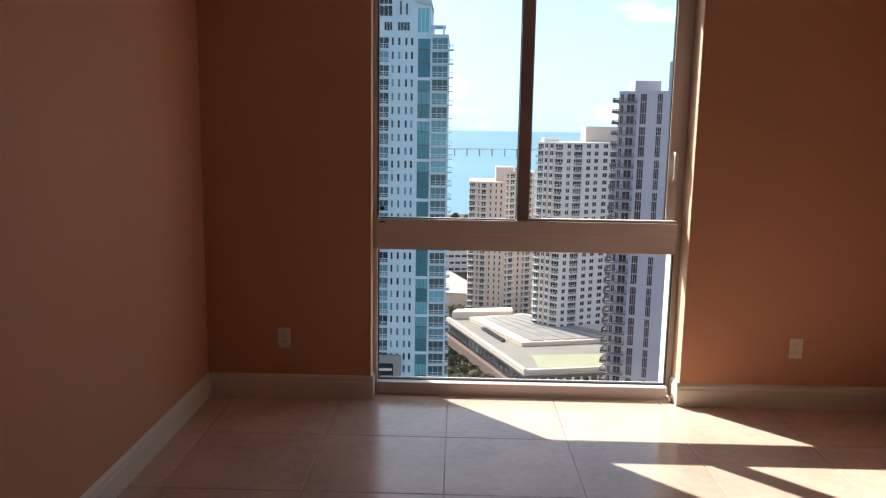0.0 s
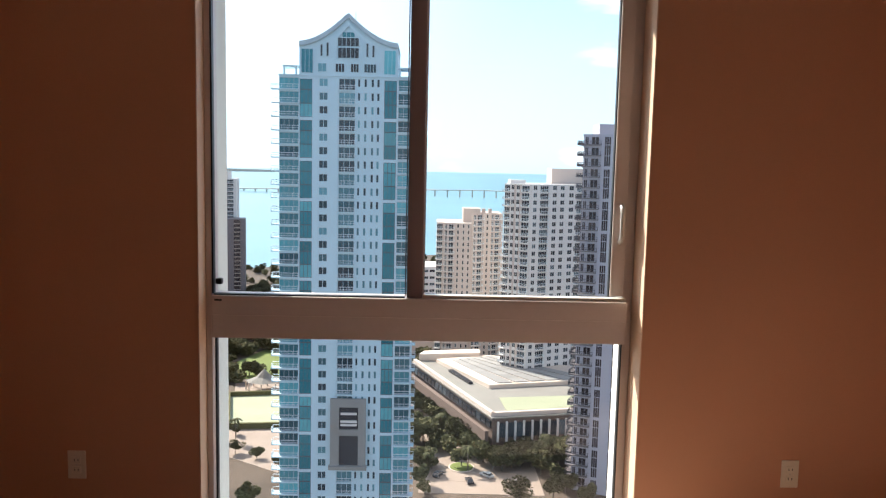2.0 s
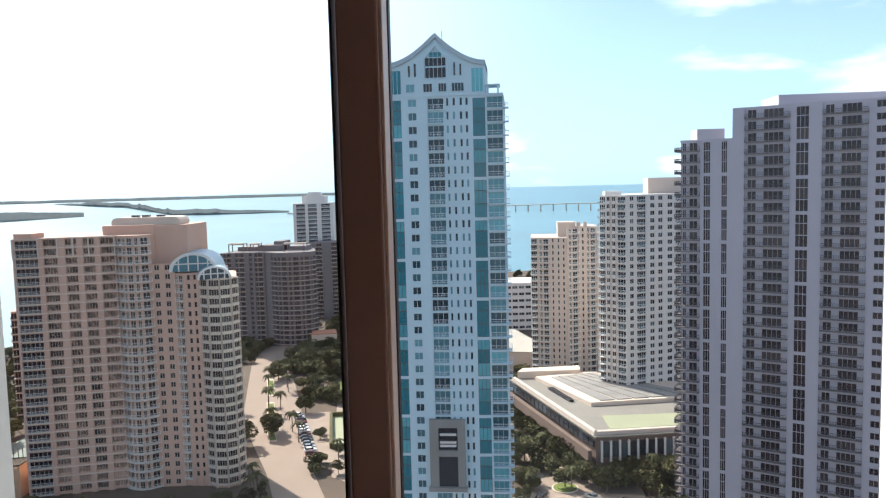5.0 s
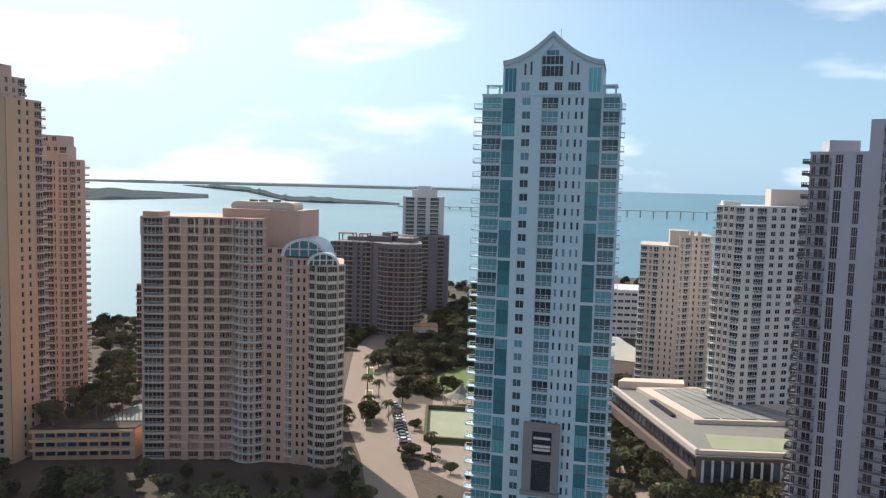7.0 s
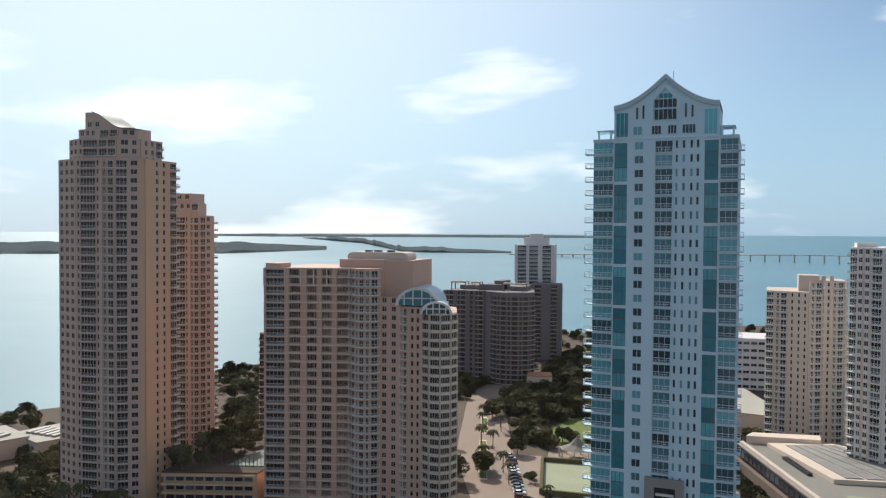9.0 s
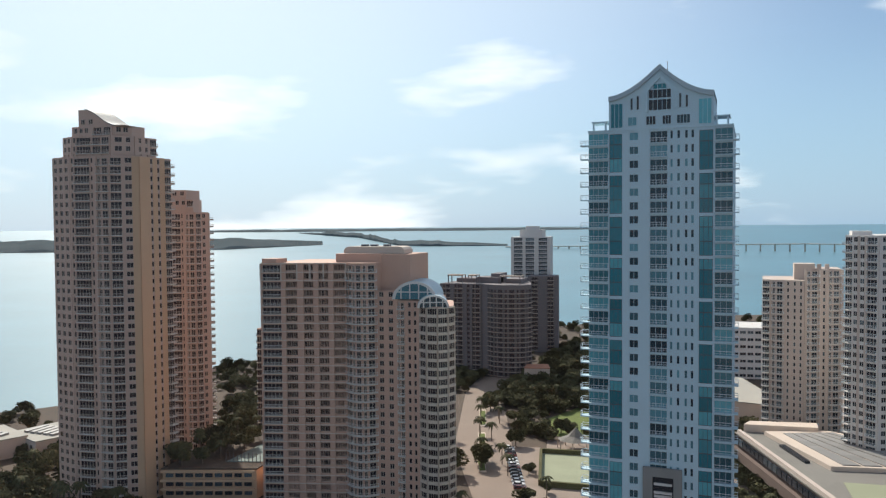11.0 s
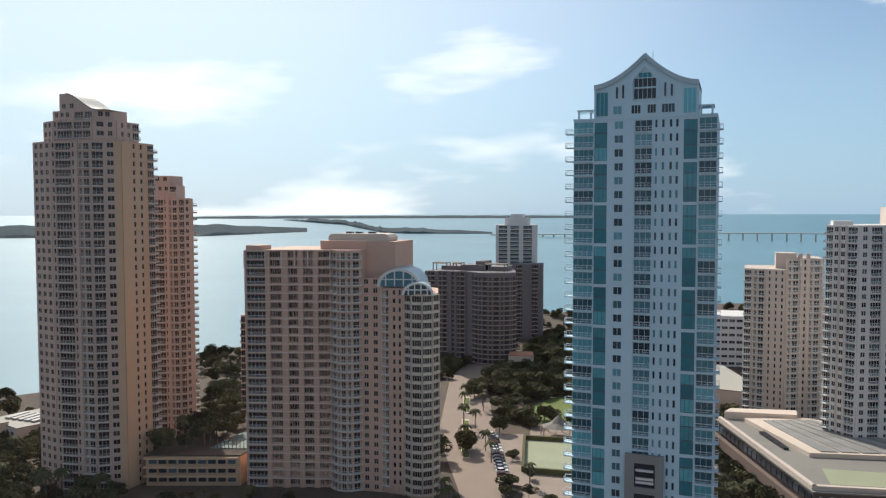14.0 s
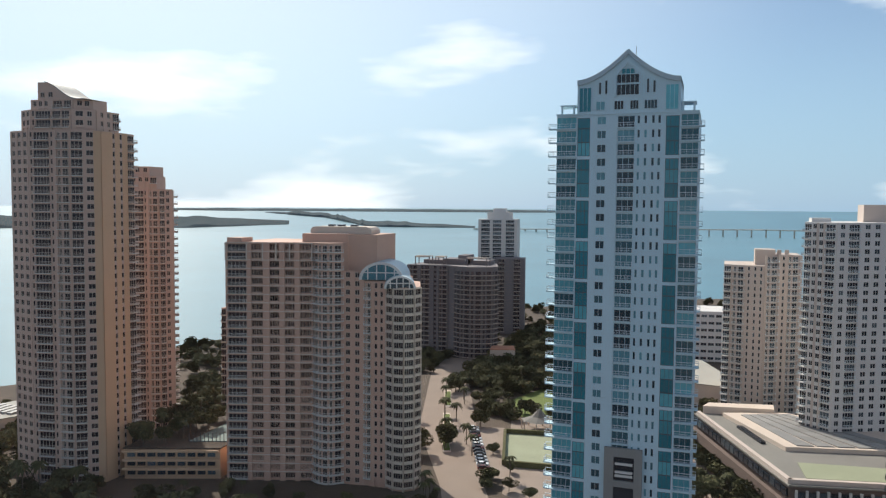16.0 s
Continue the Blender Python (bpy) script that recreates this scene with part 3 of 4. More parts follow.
class Building:
    """A tower: one body, and windows, balconies and glass strips as parts of their own."""

    def __init__(self, name, label, wall_mat, glass=DARK_G, frame_mat=None, rail=RAIL, slab=None, fh=2.85, group="towers by the bay", accent=None):
        self.root = tagged(new(name), label, "building", group)
        self.wall_mat, self.glass, self.fm, self.rail, self.fh = wall_mat, glass, frame_mat or wall_mat, rail, fh
        self.slab = slab or wall_mat
        self.body = Mesh(wall_mat, ROOF_F, accent or OCHRE_C, RAIL)
        self.made, self.put = {}, {"window": [], "balcony": [], "glass_strip": []}

    def core(self, poly, z0, z1):
        self.body.prism(poly, z0, z1)
        return self

    def item(self, kind, key, make, m):
        k = (kind,) + key
        if k not in self.made:
            self.made[k] = make()
        self.put[kind].append((abs(m.translation.z), m, k))

    def face(self, p, q, z1, cols, z0=GZ, slot=0, proud=0.35, inset=0.25):
        """A facade from p to q (left to right as seen from outside). cols: (width share, kind)."""
        p, q = Vector((*p, 0)), Vector((*q, 0))
        u = (q - p).normalized()
        back = Vector((-u.y, u.x, 0))
        m = Matrix(((u.x, back.x, 0, p.x), (u.y, back.y, 0, p.y), (0, 0, 1, 0), (0, 0, 0, 1)))
        total, length = sum(c[0] for c in cols), (q - p).length
        floors = int((z1 - z0) / self.fh)
        a = 0.0
        bx = lambda u0, u1, w0, w1, y0=-proud, s=slot: self.body.box(u0, u1, y0, 0.05, w0, w1, s, m)
        for share, kind in cols:
            w = length * share / total
            b = a + w
            if kind == "W":
                bx(a, b, z0, z1)
            elif kind == "O":
                bx(a, b, z0, z1, s=2)
            elif kind in "nsl":
                sill, hgt = {"n": (0.75, 1.7), "s": (0.75, 1.75), "l": (0.5, 1.95)}[kind]
                bx(a, b, z1 - floors * self.fh - 0.01, z1 - floors * self.fh + sill)
                for i in range(floors):
                    z = z1 - (i + 1) * self.fh
                    bx(a, b, z + sill + hgt, z + self.fh + (sill if i else 0))
                    self.item("window", (round(w, 2), kind), lambda: window_mesh(w, hgt, self.glass, self.fm, int(w / 0.85) if kind == "l" else 1 if w > 1.1 else 0), m @ Matrix.Translation((a, -inset, z + sill)))
            elif kind == "g":
                # glazed strip, one light a storey, with a solid band after every third
                for i in range(floors):
                    z, band = z1 - (i + 1) * self.fh, 0.7 if i % 3 == 0 else 0.0
                    if band:
                        bx(a, b, z + self.fh - band, z + self.fh)
                    self.item("glass_strip", (round(w, 2), band), lambda: window_mesh(w, self.fh - band, TEAL_G if self.glass is TOWER_G else self.glass, RAIL if self.glass is TOWER_G else self.fm, 2), m @ Matrix.Translation((a, -0.3, z)))
                bx(a, b, z0, z1 - floors * self.fh)
            elif kind[0] == "v":
                left = 1.7 if kind.endswith("l") else 0
                for i in range(floors):
                    z = z1 - (i + 1) * self.fh
                    for e0, e1 in ((0.06, 0.26), (0.42, 0.86)):
                        self.item("window", (round(w * (e1 - e0), 2), "v"), lambda: window_mesh(w * (e1 - e0), 2.15, self.glass, self.fm, max(1, int(w * (e1 - e0) / 1.2))), m @ Matrix.Translation((a + w * e0, -0.14, z + 0.1)))
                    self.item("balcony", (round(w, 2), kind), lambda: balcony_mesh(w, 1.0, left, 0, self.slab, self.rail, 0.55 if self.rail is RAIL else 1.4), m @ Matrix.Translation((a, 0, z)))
            elif kind[0] in "bBt":
                left, right = (1.7, 0) if kind.endswith("l") else (0, 1.2) if kind.endswith("r") else (0, 0)
                out = 1.5 if kind[0] == "B" else 0.55
                for i in range(floors):
                    z = z1 - (i + 1) * self.fh
                    bx(a, b, z + self.fh - 0.45, z + self.fh)
                    self.item("window", (round(w, 2), kind[0]), lambda: window_mesh(w, self.fh - 0.45, MIXED_G if kind[0] == "t" else self.glass, ROOF_T if kind[0] == "t" else self.fm, max(2, int(w / 1.3))), m @ Matrix.Translation((a, -0.15, z)))
                    self.item("balcony", (round(w, 2), kind), lambda: balcony_mesh(w, out + 0.35, left, right, self.slab, self.rail, 1.05 if kind[0] == "t" else 0.6), m @ Matrix.Translation((a, 0, z)))
            a = b
        return m

    def done(self):
        link("body", self.body, self.root)
        for kind, items in self.put.items():
            items.sort(key=lambda i: i[0])
            shared, rest = {}, None
            for n, (_, m, k) in enumerate(items):
                src = self.made[k]
                if n < 300:
                    if k not in shared:
                        shared[k] = src.data(kind)
                    link(kind, shared[k], self.root, m)
                else:
                    if rest is None:
                        rest = Mesh()
                    for mat in src.mats:
                        if mat not in rest.mats:
                            rest.mats.append(mat)
                    rest.merge(src, m, [rest.mats.index(mat) for mat in src.mats])
            if rest:
                tagged(link(kind + "_rows", rest, self.root), kind="stuff")
        return self.root


# blue glass tower with a curved gable
t = Building("glass_tower", "tall white and teal glass tower with a curved gable roof", WHITE_C, TOWER_G, WHITE_C, WRAIL, WHITE_C, 2.95)
TX0, TX1, TY = -33.6, -4.2, 166.35
t.core([(TX0, TY), (TX1, TY), (TX1, TY + 26), (TX0, TY + 26)], GZ, 21.2)
tcols = [(4.3, "tl"), (0.25, "W"), (2.7, "g"), (1.5, "W"), (1.9, "n"), (2.4, "W"), (3.6, "b"), (0.5, "W"), (0.6, "s"), (0.8, "W"), (0.65, "s"), (0.9, "W"), (0.65, "s"), (0.6, "W"), (0.65, "s"), (1.0, "W"), (2.7, "g"), (0.35, "W"), (3.5, "tr")]
tm = t.face((TX0, TY), (TX1, TY), 21.05, tcols)
t.body.box(TX0 - 0.1, TX1 + 0.1, TY - 0.55, TY + 26, 21.0, 21.3)
GX0, GX1, GP = -29.2, -7.9, -18.65
gable = []
for i in range(25):
    s = i / 24
    x = GX0 + (GX1 - GX0) * s
    d = abs(x - GP) / ((GX1 - GX0) / 2)
    gable.append((x, 28.2 + 6.2 * (1 - min(d, 1)) ** 1.75))
ident = Matrix.Translation((0, TY - 0.36, 0))
t.body.slab([(GX0, 21.3), (GX1, 21.3)] + gable[::-1], ident, 14)
lip = Mesh(ROOF_T)
for (x0, z0), (x1, z1) in zip(gable, gable[1:]):
    c = [(x0, y, z0 + dz) for dz in (-0.9, 0.15) for y in (TY - 0.9, TY + 14.2)] + [(x1, y, z1 + dz) for dz in (-0.9, 0.15) for y in (TY - 0.9, TY + 14.2)]
    lip.add(c, ((0, 4, 6, 2), (2, 6, 7, 3), (3, 7, 5, 1), (1, 5, 4, 0), (0, 2, 3, 1), (4, 5, 7, 6)))
link("roof", lip, t.root, label="curved blue grey metal roof edge")
for x, w, z, h, bars, gl in ((-28.8, 2.6, 21.6, 5.2, 2, TEAL_G), (-10.9, 2.6, 21.6, 5.2, 2, TEAL_G), (-20.9, 4.6, 24.9, 2.3, 4, DARK_G), (-20.9, 4.6, 27.4, 1.9, 4, DARK_G), (-20.0, 2.8, 29.3, 1.2, 2, TEAL_G),
                             (-25.2, 1.9, 21.9, 1.9, 1, TOWER_G), (-21.4, 2.0, 21.9, 1.9, 2, DARK_G), (-18.1, 1.8, 21.9, 1.9, 2, DARK_G), (-15.2, 2.7, 21.9, 1.9, 3, TOWER_G),
                             (-24.7, 0.6, 25.2, 2.6, 0, DARK_G), (-23.4, 0.6, 25.2, 3.0, 0, DARK_G), (-14.8, 0.6, 25.2, 3.0, 0, DARK_G), (-13.5, 0.6, 25.2, 2.6, 0, DARK_G)):
    link("window", window_mesh(w, h, gl, WHITE_C, bars), t.root, Matrix.Translation((x, TY - 0.56, z)))
# arched surround of the top window, entrance frame low down, roof-terrace pergolas
for sx in (-1, 1):
    t.body.slab([(GP + sx * 2.9, 24.6), (GP + sx * 2.9, 29.2), (GP, 32.8), (GP, 31.6), (GP + sx * 2.4, 28.9), (GP + sx * 2.4, 24.6)], Matrix.Translation((0, TY - 0.8, 0)), 0.5)
    for k in (0, 1):
        x = (TX0 + 1.0 + k * 2.6) if sx < 0 else (TX1 - 1.0 - k * 2.2)
        t.body.box(x - 0.2, x + 0.2, TY + 0.3, TY + 0.7, 21.3, 23.1)
t.body.box(TX0 + 0.6, TX0 + 4.2, TY + 0.2, TY + 5, 23.0, 23.3)
t.body.box(TX1 - 3.6, TX1 - 0.6, TY + 0.2, TY + 5, 23.0, 23.3)
t.done()
gate = Mesh(IVORY_C, DARK_G, PANEL_R)
for a, b, z0, z1 in ((-21.9, -19.9, -66, -50.5), (-15.6, -13.9, -66, -50.5), (-19.9, -15.6, -52.4, -50.5), (-19.9, -15.6, -59.0, -57.6)):
    gate.box(a, b, TY - 1.6, TY - 0.9, z0, z1, 2)
gate.box(-19.9, -15.6, TY - 1.2, TY - 1.0, -66, -59.0, 1)
gate.box(-19.9, -15.6, TY - 1.1, TY - 0.95, -57.6, -52.4, 1)
for z in (-54.2, -56.0, -56.8):
    gate.box(-19.6, -15.9, TY - 1.5, TY - 1.15, z, z + 0.5, 0)
gate.box(-22.2, -13.6, TY - 2.4, TY - 0.9, -66.8, -66, 2)
soft_box("mast", GP + 1.2, GP + 1.3, TY + 3, TY + 3.1, 31, 35.6, RAIL, t.root, 0.01)
link("portal", gate, t.root, label="grey portal frame round the entrance opening")

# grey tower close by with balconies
# dark BROWN_C slabs: shadow line at each slab edge put into their colour
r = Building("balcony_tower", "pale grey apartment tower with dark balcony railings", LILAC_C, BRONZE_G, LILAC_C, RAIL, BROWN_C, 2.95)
R0, R1, R2, R3 = (42.2, 209.2), (50.0, 205.6), (54.0, 204.0), (112.0, 174.0)
r.core([R0, R2, (60, 222), (50, 226)], GZ, 12.0)
r.core([R2, R3, (122, 192), (60, 222)], GZ, 19.6)
r.face(R0, R2, 12.0, [(4.6, "vl"), (0.8, "W"), (1.7, "g"), (2.6, "W"), (1.4, "g"), (1.2, "W")])
r.face(R2, R3, 19.6, [(2.6, "W"), (9.2, "v"), (1.2, "W"), (2.5, "g"), (2.6, "W"), (8.4, "v"), (1.4, "W"), (1.8, "n"), (1.4, "W"), (8.0, "v"), (1.2, "W"), (2.5, "g"), (2.6, "W"), (9.0, "v"), (2.0, "W")])
r.face((50, 226), R0, 12.0, [(1, "W"), (2, "n"), (1, "W"), (2, "n"), (1, "W"), (3, "B")])
r.body.box(46, 53, 208, 216, 12, 14.8)
r.body.box(64, 110, 200, 214, 19.6, 22.2)
r.done()

# white tower behind the podium
w = Building("white_tower", "white apartment tower with rows of dark windows", IVORY_C, DARK_G, IVORY_C, WRAIL, IVORY_C, 2.78, accent=TAN_C)
W0, W1, W2 = (29.0, 291.5), (38.0, 284.3), (80.0, 306.0)
w.core([W0, W1, W2, (78, 325), (33, 312)], GZ, -3.4)
w.face(W0, W1, -3.6, [(2.4, "B"), (0.5, "W"), (1.3, "n"), (0.9, "O"), (1.4, "n"), (0.9, "O"), (3.2, "b"), (0.4, "W")])
w.face(W1, W2, -3.6, [(0.8, "W"), (1.2, "n"), (1.0, "W"), (2.8, "b"), (1.4, "W"), (1.4, "n"), (1.2, "W"), (1.4, "n"), (1.6, "W"), (1.6, "n"), (1.0, "W"), (3.4, "b"), (1.3, "W"), (1.5, "n"), (1.2, "W"), (1.5, "n"), (1.3, "W"), (1.5, "n"), (1.2, "W"), (3.4, "b"), (2, "W")])
w.body.box(48.5, 66, 302, 314, -3.4, 2.7, 2)
w.body.box(31, 37, 292, 300, -3.4, -2.0)
w.done()

# two-part tan building farther off
g = Building("tan_tower", "tan apartment tower with white balconies and stepped roof", TAN_C, DARK_G, IVORY_C, WRAIL, IVORY_C, 2.8)
G0, G1, G2 = (3.8, 349.5), (19.6, 345.5), (34.5, 352.7)
g.core([G0, G1, G2, (36, 375), (4, 372)], GZ, -23.0)
g.face(G0, G1, -23.2, [(2.6, "B"), (0.8, "W"), (4.6, "v"), (1.0, "W"), (0.8, "s"), (1.6, "W"), (0.8, "s"), (1.4, "W"), (0.8, "s"), (0.8, "W")])
g.face(G1, G2, -18.6, [(0.8, "W"), (4.6, "v"), (1.4, "W"), (0.9, "s"), (1.3, "W"), (4.5, "v"), (1, "W")])
g.body.box(19.8, 34, 354, 372, -23, -18.6)
g.body.box(16, 24, 352, 362, -23, -16.4)
for x in (22, 25, 28):
    g.body.box(x, x + 1.6, 356, 358, -18.6, -16.6)
g.done()

# salmon building with curved corner and barrel-vaulted bays
c = Building("arched_tower", "salmon apartment tower with curved balconies and barrel-vaulted roofs", PINK_C, BRONZE_G, CREAM_C, IVORY_C, IVORY_C, 2.8, accent=CREAM_C)
C = [(-150.8, 210.6), (-123.6, 219.5), (-120.6, 217.6), (-117.0, 217.6), (-113.4, 220.8), (-106.2, 221.8), (-98.4, 221.9), (-95.4, 220.4), (-92.0, 220.6), (-89.6, 222.9), (-88.7, 226.4)]
c.core([C[0], C[1], C[2], C[3], C[4], (-113.4, 244), (-150, 240)], GZ, -11.0)
c.core([C[4], C[5], C[6], (-98.4, 244), (-113.4, 244)], GZ, -23.0)
c.core([C[6]] + C[7:] + [(-94.5, 241), (-98.4, 244)], GZ, -24.6)
c.face(C[0], C[1], -11.2, [(0.5, "W"), (5.6, "b"), (1.3, "W"), (3.4, "l"), (1.9, "W"), (2.9, "l"), (1.5, "W"), (2.9, "l"), (1.5, "W"), (3.4, "l"), (0.4, "W")], proud=0.8, inset=0.1)
# pale edge of each storey's slab across the loggias
edge = Mesh(CREAM_C)
uv = (Vector(C[1]) - Vector(C[0])).normalized()
em = Matrix(((uv.x, -uv.y, 0, C[0][0]), (uv.y, uv.x, 0, C[0][1]), (0, 0, 1, 0), (0, 0, 0, 1)))
for i in range(28):
    edge.box(0.0, (Vector(C[1]) - Vector(C[0])).length, -0.95, -0.79, -11.2 - i * 2.8 - 0.14, -11.2 - i * 2.8 + 0.12, 0, em)
link("slab_edges", edge, c.root)
for u0 in (0.0, 6.9, 12.2, 16.6, 21.0, 28.3):
    link("pier", Mesh(CREAM_C).box(u0 - 0.15, u0 + 0.25, -1.0, -0.79, -17.0, -11.2, 0, em), c.root)
for a, b in ((1, 2), (2, 3), (3, 4)):
    c.face(C[a], C[b], -11.2, [(1, "v")])
c.face(C[4], C[5], -20.0, [(0.8, "W"), (1.3, "n"), (1.4, "W"), (1.3, "n"), (1.0, "W"), (0.35, "W")])
c.face(C[5], C[6], -23.2, [(2.4, "v"), (1.2, "W"), (1.0, "n"), (1.0, "W"), (0.9, "s"), (1.3, "W")])
for a, b in ((6, 7), (7, 8), (8, 9), (9, 10)):
    c.face(C[a], C[b], -24.8, [(0.12, "W"), (3.2, "l"), (0.12, "W")], slot=2, proud=0.6, inset=0.15)
c.body.box(-151, -145.5, 211.5, 218, -11.0, -9.6)
c.body.prism([(-113.6, 224.5), (-104.0, 226.5), (-105, 244), (-113.6, 244)], -30, -8.4)
c.body.prism([(-129, 222.0), (-113.4, 224.2), (-113.4, 242), (-131, 238)], -11.0, -8.2)
um = pose(-118, 231, -8.3, 0, 0, 8)
c.body.slab([(-10.6, 0), (10.6, 0), (10.6, 1.3), (9.9, 2.1), (8.6, 2.4), (-8.6, 2.4), (-9.9, 2.1), (-10.6, 1.3)], um @ Matrix.Translation((0, -4, 0)), 10, 2)
for x_ in (-5.5, -2.2, 2.4):
    c.body.box(x_, x_ + 2.2, -1, 1, 2.4, 3.0, 3, um)
c.done()


def barrel(x, y, z, radius, length, turn, parent):
    """A half-round vault with a glazed, barred end."""
    m = pose(x, y, z, 0, 0, turn)
    arcp = [(math.cos(math.pi * i / 16) * radius, math.sin(math.pi * i / 16) * radius * 0.8) for i in range(17)]
    shell = Mesh(ROOF_T, IVORY_C)
    shell.slab(arcp[::-1], m @ Matrix.Translation((0, 0.3, 0)), length)
    inner = [(u * 0.86, w * 0.86) for u, w in arcp]
    for (a, b), (p, q) in zip(zip(arcp, arcp[1:]), zip(inner, inner[1:])):
        shell.slab([b, a, p, q], m @ Matrix.Translation((0, -0.3, 0)), 0.6, 1)
    link("vault", shell, parent, label="pale blue barrel-vaulted roof")
    bars = Mesh(TOWER_G, IVORY_C)
    bars.slab(inner[::-1], m @ Matrix.Translation((0, 0.1, 0)), 0.15)
    for k in (-0.6, -0.2, 0.2, 0.6):
        bars.box(radius * k - 0.19, radius * k + 0.19, -0.15, 0.1, 0, radius * 0.8 * math.sqrt(1 - k * k) * 0.92, 1, m)
    bars.box(-radius * 0.9, radius * 0.9, -0.15, 0.1, radius * 0.3, radius * 0.3 + 0.35, 1, m)
    link("arched_window", bars, parent)


barrel(-100.6, 222.2, -22.6, 7.2, 16, 14, c.root)
barrel(-93.4, 220.6, -24.9, 5.0, 14, 24, c.root)

# two tall sandy towers on the shore
for nm, pts, top, extra in (("sandy_tower", [(-217.2, 188.4), (-208, 186.8), (-193.4, 189.4), (-186.4, 194.6), (-186.0, 208.8), (-215, 212)], 24.4, True), ("sandy_tower", [(-222, 233), (-214, 237), (-203.4, 242.0), (-200.6, 246), (-210, 258), (-222, 256)], 6.8, False)):
    s = Building(nm, "tall salmon tower with stepped top and ochre flank" if extra else "salmon tower with stepped top behind its taller twin", SANDY_C, BRONZE_G, CREAM_C, TAN_C, IVORY_C, 2.85, accent=OCHRE_C if extra else SANDY_C)
    s.core(pts, GZ, top)
    k = len(pts)
    s.face(pts[0], pts[1], top - 0.2, [(0.5, "W"), (1.0, "n"), (0.8, "W"), (1.0, "n"), (0.8, "W"), (1.0, "n"), (0.5, "W")])
    s.face(pts[1], pts[2], top - 0.2, [(0.5, "W"), (0.7, "s"), (0.4, "W"), (5.0, "b"), (0.4, "W"), (0.7, "s"), (1.2, "W"), (4.0, "v"), (0.4, "W")])
    s.face(pts[2], pts[3], top - 0.2, [(2.2, "b"), (0.7, "W"), (1.4, "n"), (1.4, "O")])
    s.face(pts[3], pts[4], top - 0.2, [(4.0, "O"), (0.9, "s"), (1.8, "O"), (0.9, "s"), (2.0, "O"), (2.6, "B")])
    if extra:
        s.body.prism([(-214, 190), (-208, 188), (-194, 190.5), (-189, 195.5), (-188.6, 205), (-212, 209)], top, 31.0)
        s.body.prism([(-211, 191), (-194.6, 192), (-191, 196.5), (-190.6, 202), (-210, 206)], 31.0, 34.6)
        curve_p = [(-209.8 + 19.0 * i / 12, 40.4 - 6.2 * (i / 12) ** 1.0 + 1.0 * math.sin(i / 12 * math.pi * 2)) for i in range(13)]
        s.body.slab([(-209.8, 34.6), (-190.8, 34.6)] + curve_p[::-1], Matrix.Translation((0, 192.4, 0)), 9)
        s.face((-208, 188), (-194, 190.5), 31.0, [(0.4, "W"), (0.7, "s"), (0.4, "W"), (4.6, "b"), (0.5, "W"), (2.6, "b"), (0.3, "W"), (2.4, "b"), (0.5, "W")], top)
        s.face((-214, 190), (-208, 188), 31.0, [(0.6, "W"), (1.2, "n"), (0.9, "W"), (1.2, "n"), (0.6, "W")], top)
        s.face((-194, 190.5), (-189, 195.5), 31.0, [(0.8, "W"), (1.6, "n"), (0.8, "W"), (1.0, "n"), (0.8, "W")], top)
        s.face((-189, 195.5), (-188.6, 205), 31.0, [(1.5, "W"), (1.0, "s"), (1.5, "W"), (1.0, "s"), (1.0, "W"), (2.6, "b")], top)
        s.face((-211, 191), (-194.6, 192), 34.5, [(0.8, "W"), (1.2, "n"), (0.8, "W"), (1.2, "n"), (0.8, "W"), (1.2, "n"), (2.0, "W"), (3.0, "b"), (0.6, "W"), (2.6, "b"), (0.6, "W")], 31.0)
        s.face((-194.6, 192), (-191, 196.5), 34.5, [(1, "W"), (1.4, "n"), (0.6, "W"), (1.4, "n"), (1, "W")], 31.0)
        for wx in (-208.6, -205.2):
            link("window", window_mesh(1.7, 1.7, BRONZE_G, CREAM_C, 1), s.root, pose(wx, 192.2, 35.4))
        ridge = Mesh(PANEL_R)
        for (x0, z0), (x1, z1) in zip(curve_p[2:], curve_p[3:]):
            ridge.add([(x0, 192.0, z0 + 0.05), (x1, 192.0, z1 + 0.05), (x1, 201.8, z1 + 0.05), (x0, 201.8, z0 + 0.05), (x0, 192.0, z0 + 0.35), (x1, 192.0, z1 + 0.35), (x1, 201.8, z1 + 0.35), (x0, 201.8, z0 + 0.35)], ((3, 2, 1, 0), (4, 5, 6, 7), (0, 1, 5, 4), (1, 2, 6, 5), (2, 3, 7, 6), (3, 0, 4, 7)))
        link("roof", ridge, s.root, label="sloping pale metal roof")
    else:
        s.body.prism([(-221, 236), (-214, 238.5), (-205, 242.5), (-207, 250), (-220, 254)], top, 11.8)
        s.body.prism([(-220, 238), (-214, 240), (-208, 242.4), (-208, 250), (-219, 252)], 11.8, 15.6)
        s.face((-214, 238.5), (-205, 242.5), 11.8, [(0.6, "W"), (1.2, "n"), (1.0, "W"), (1.2, "n"), (1.0, "W"), (1.2, "n"), (0.6, "W"), (2.2, "b")], top)
        s.face((-214, 240), (-208, 242.4), 15.5, [(0.8, "W"), (1.4, "n"), (1.2, "W"), (1.4, "n"), (0.8, "W")], 11.8)
    s.done()

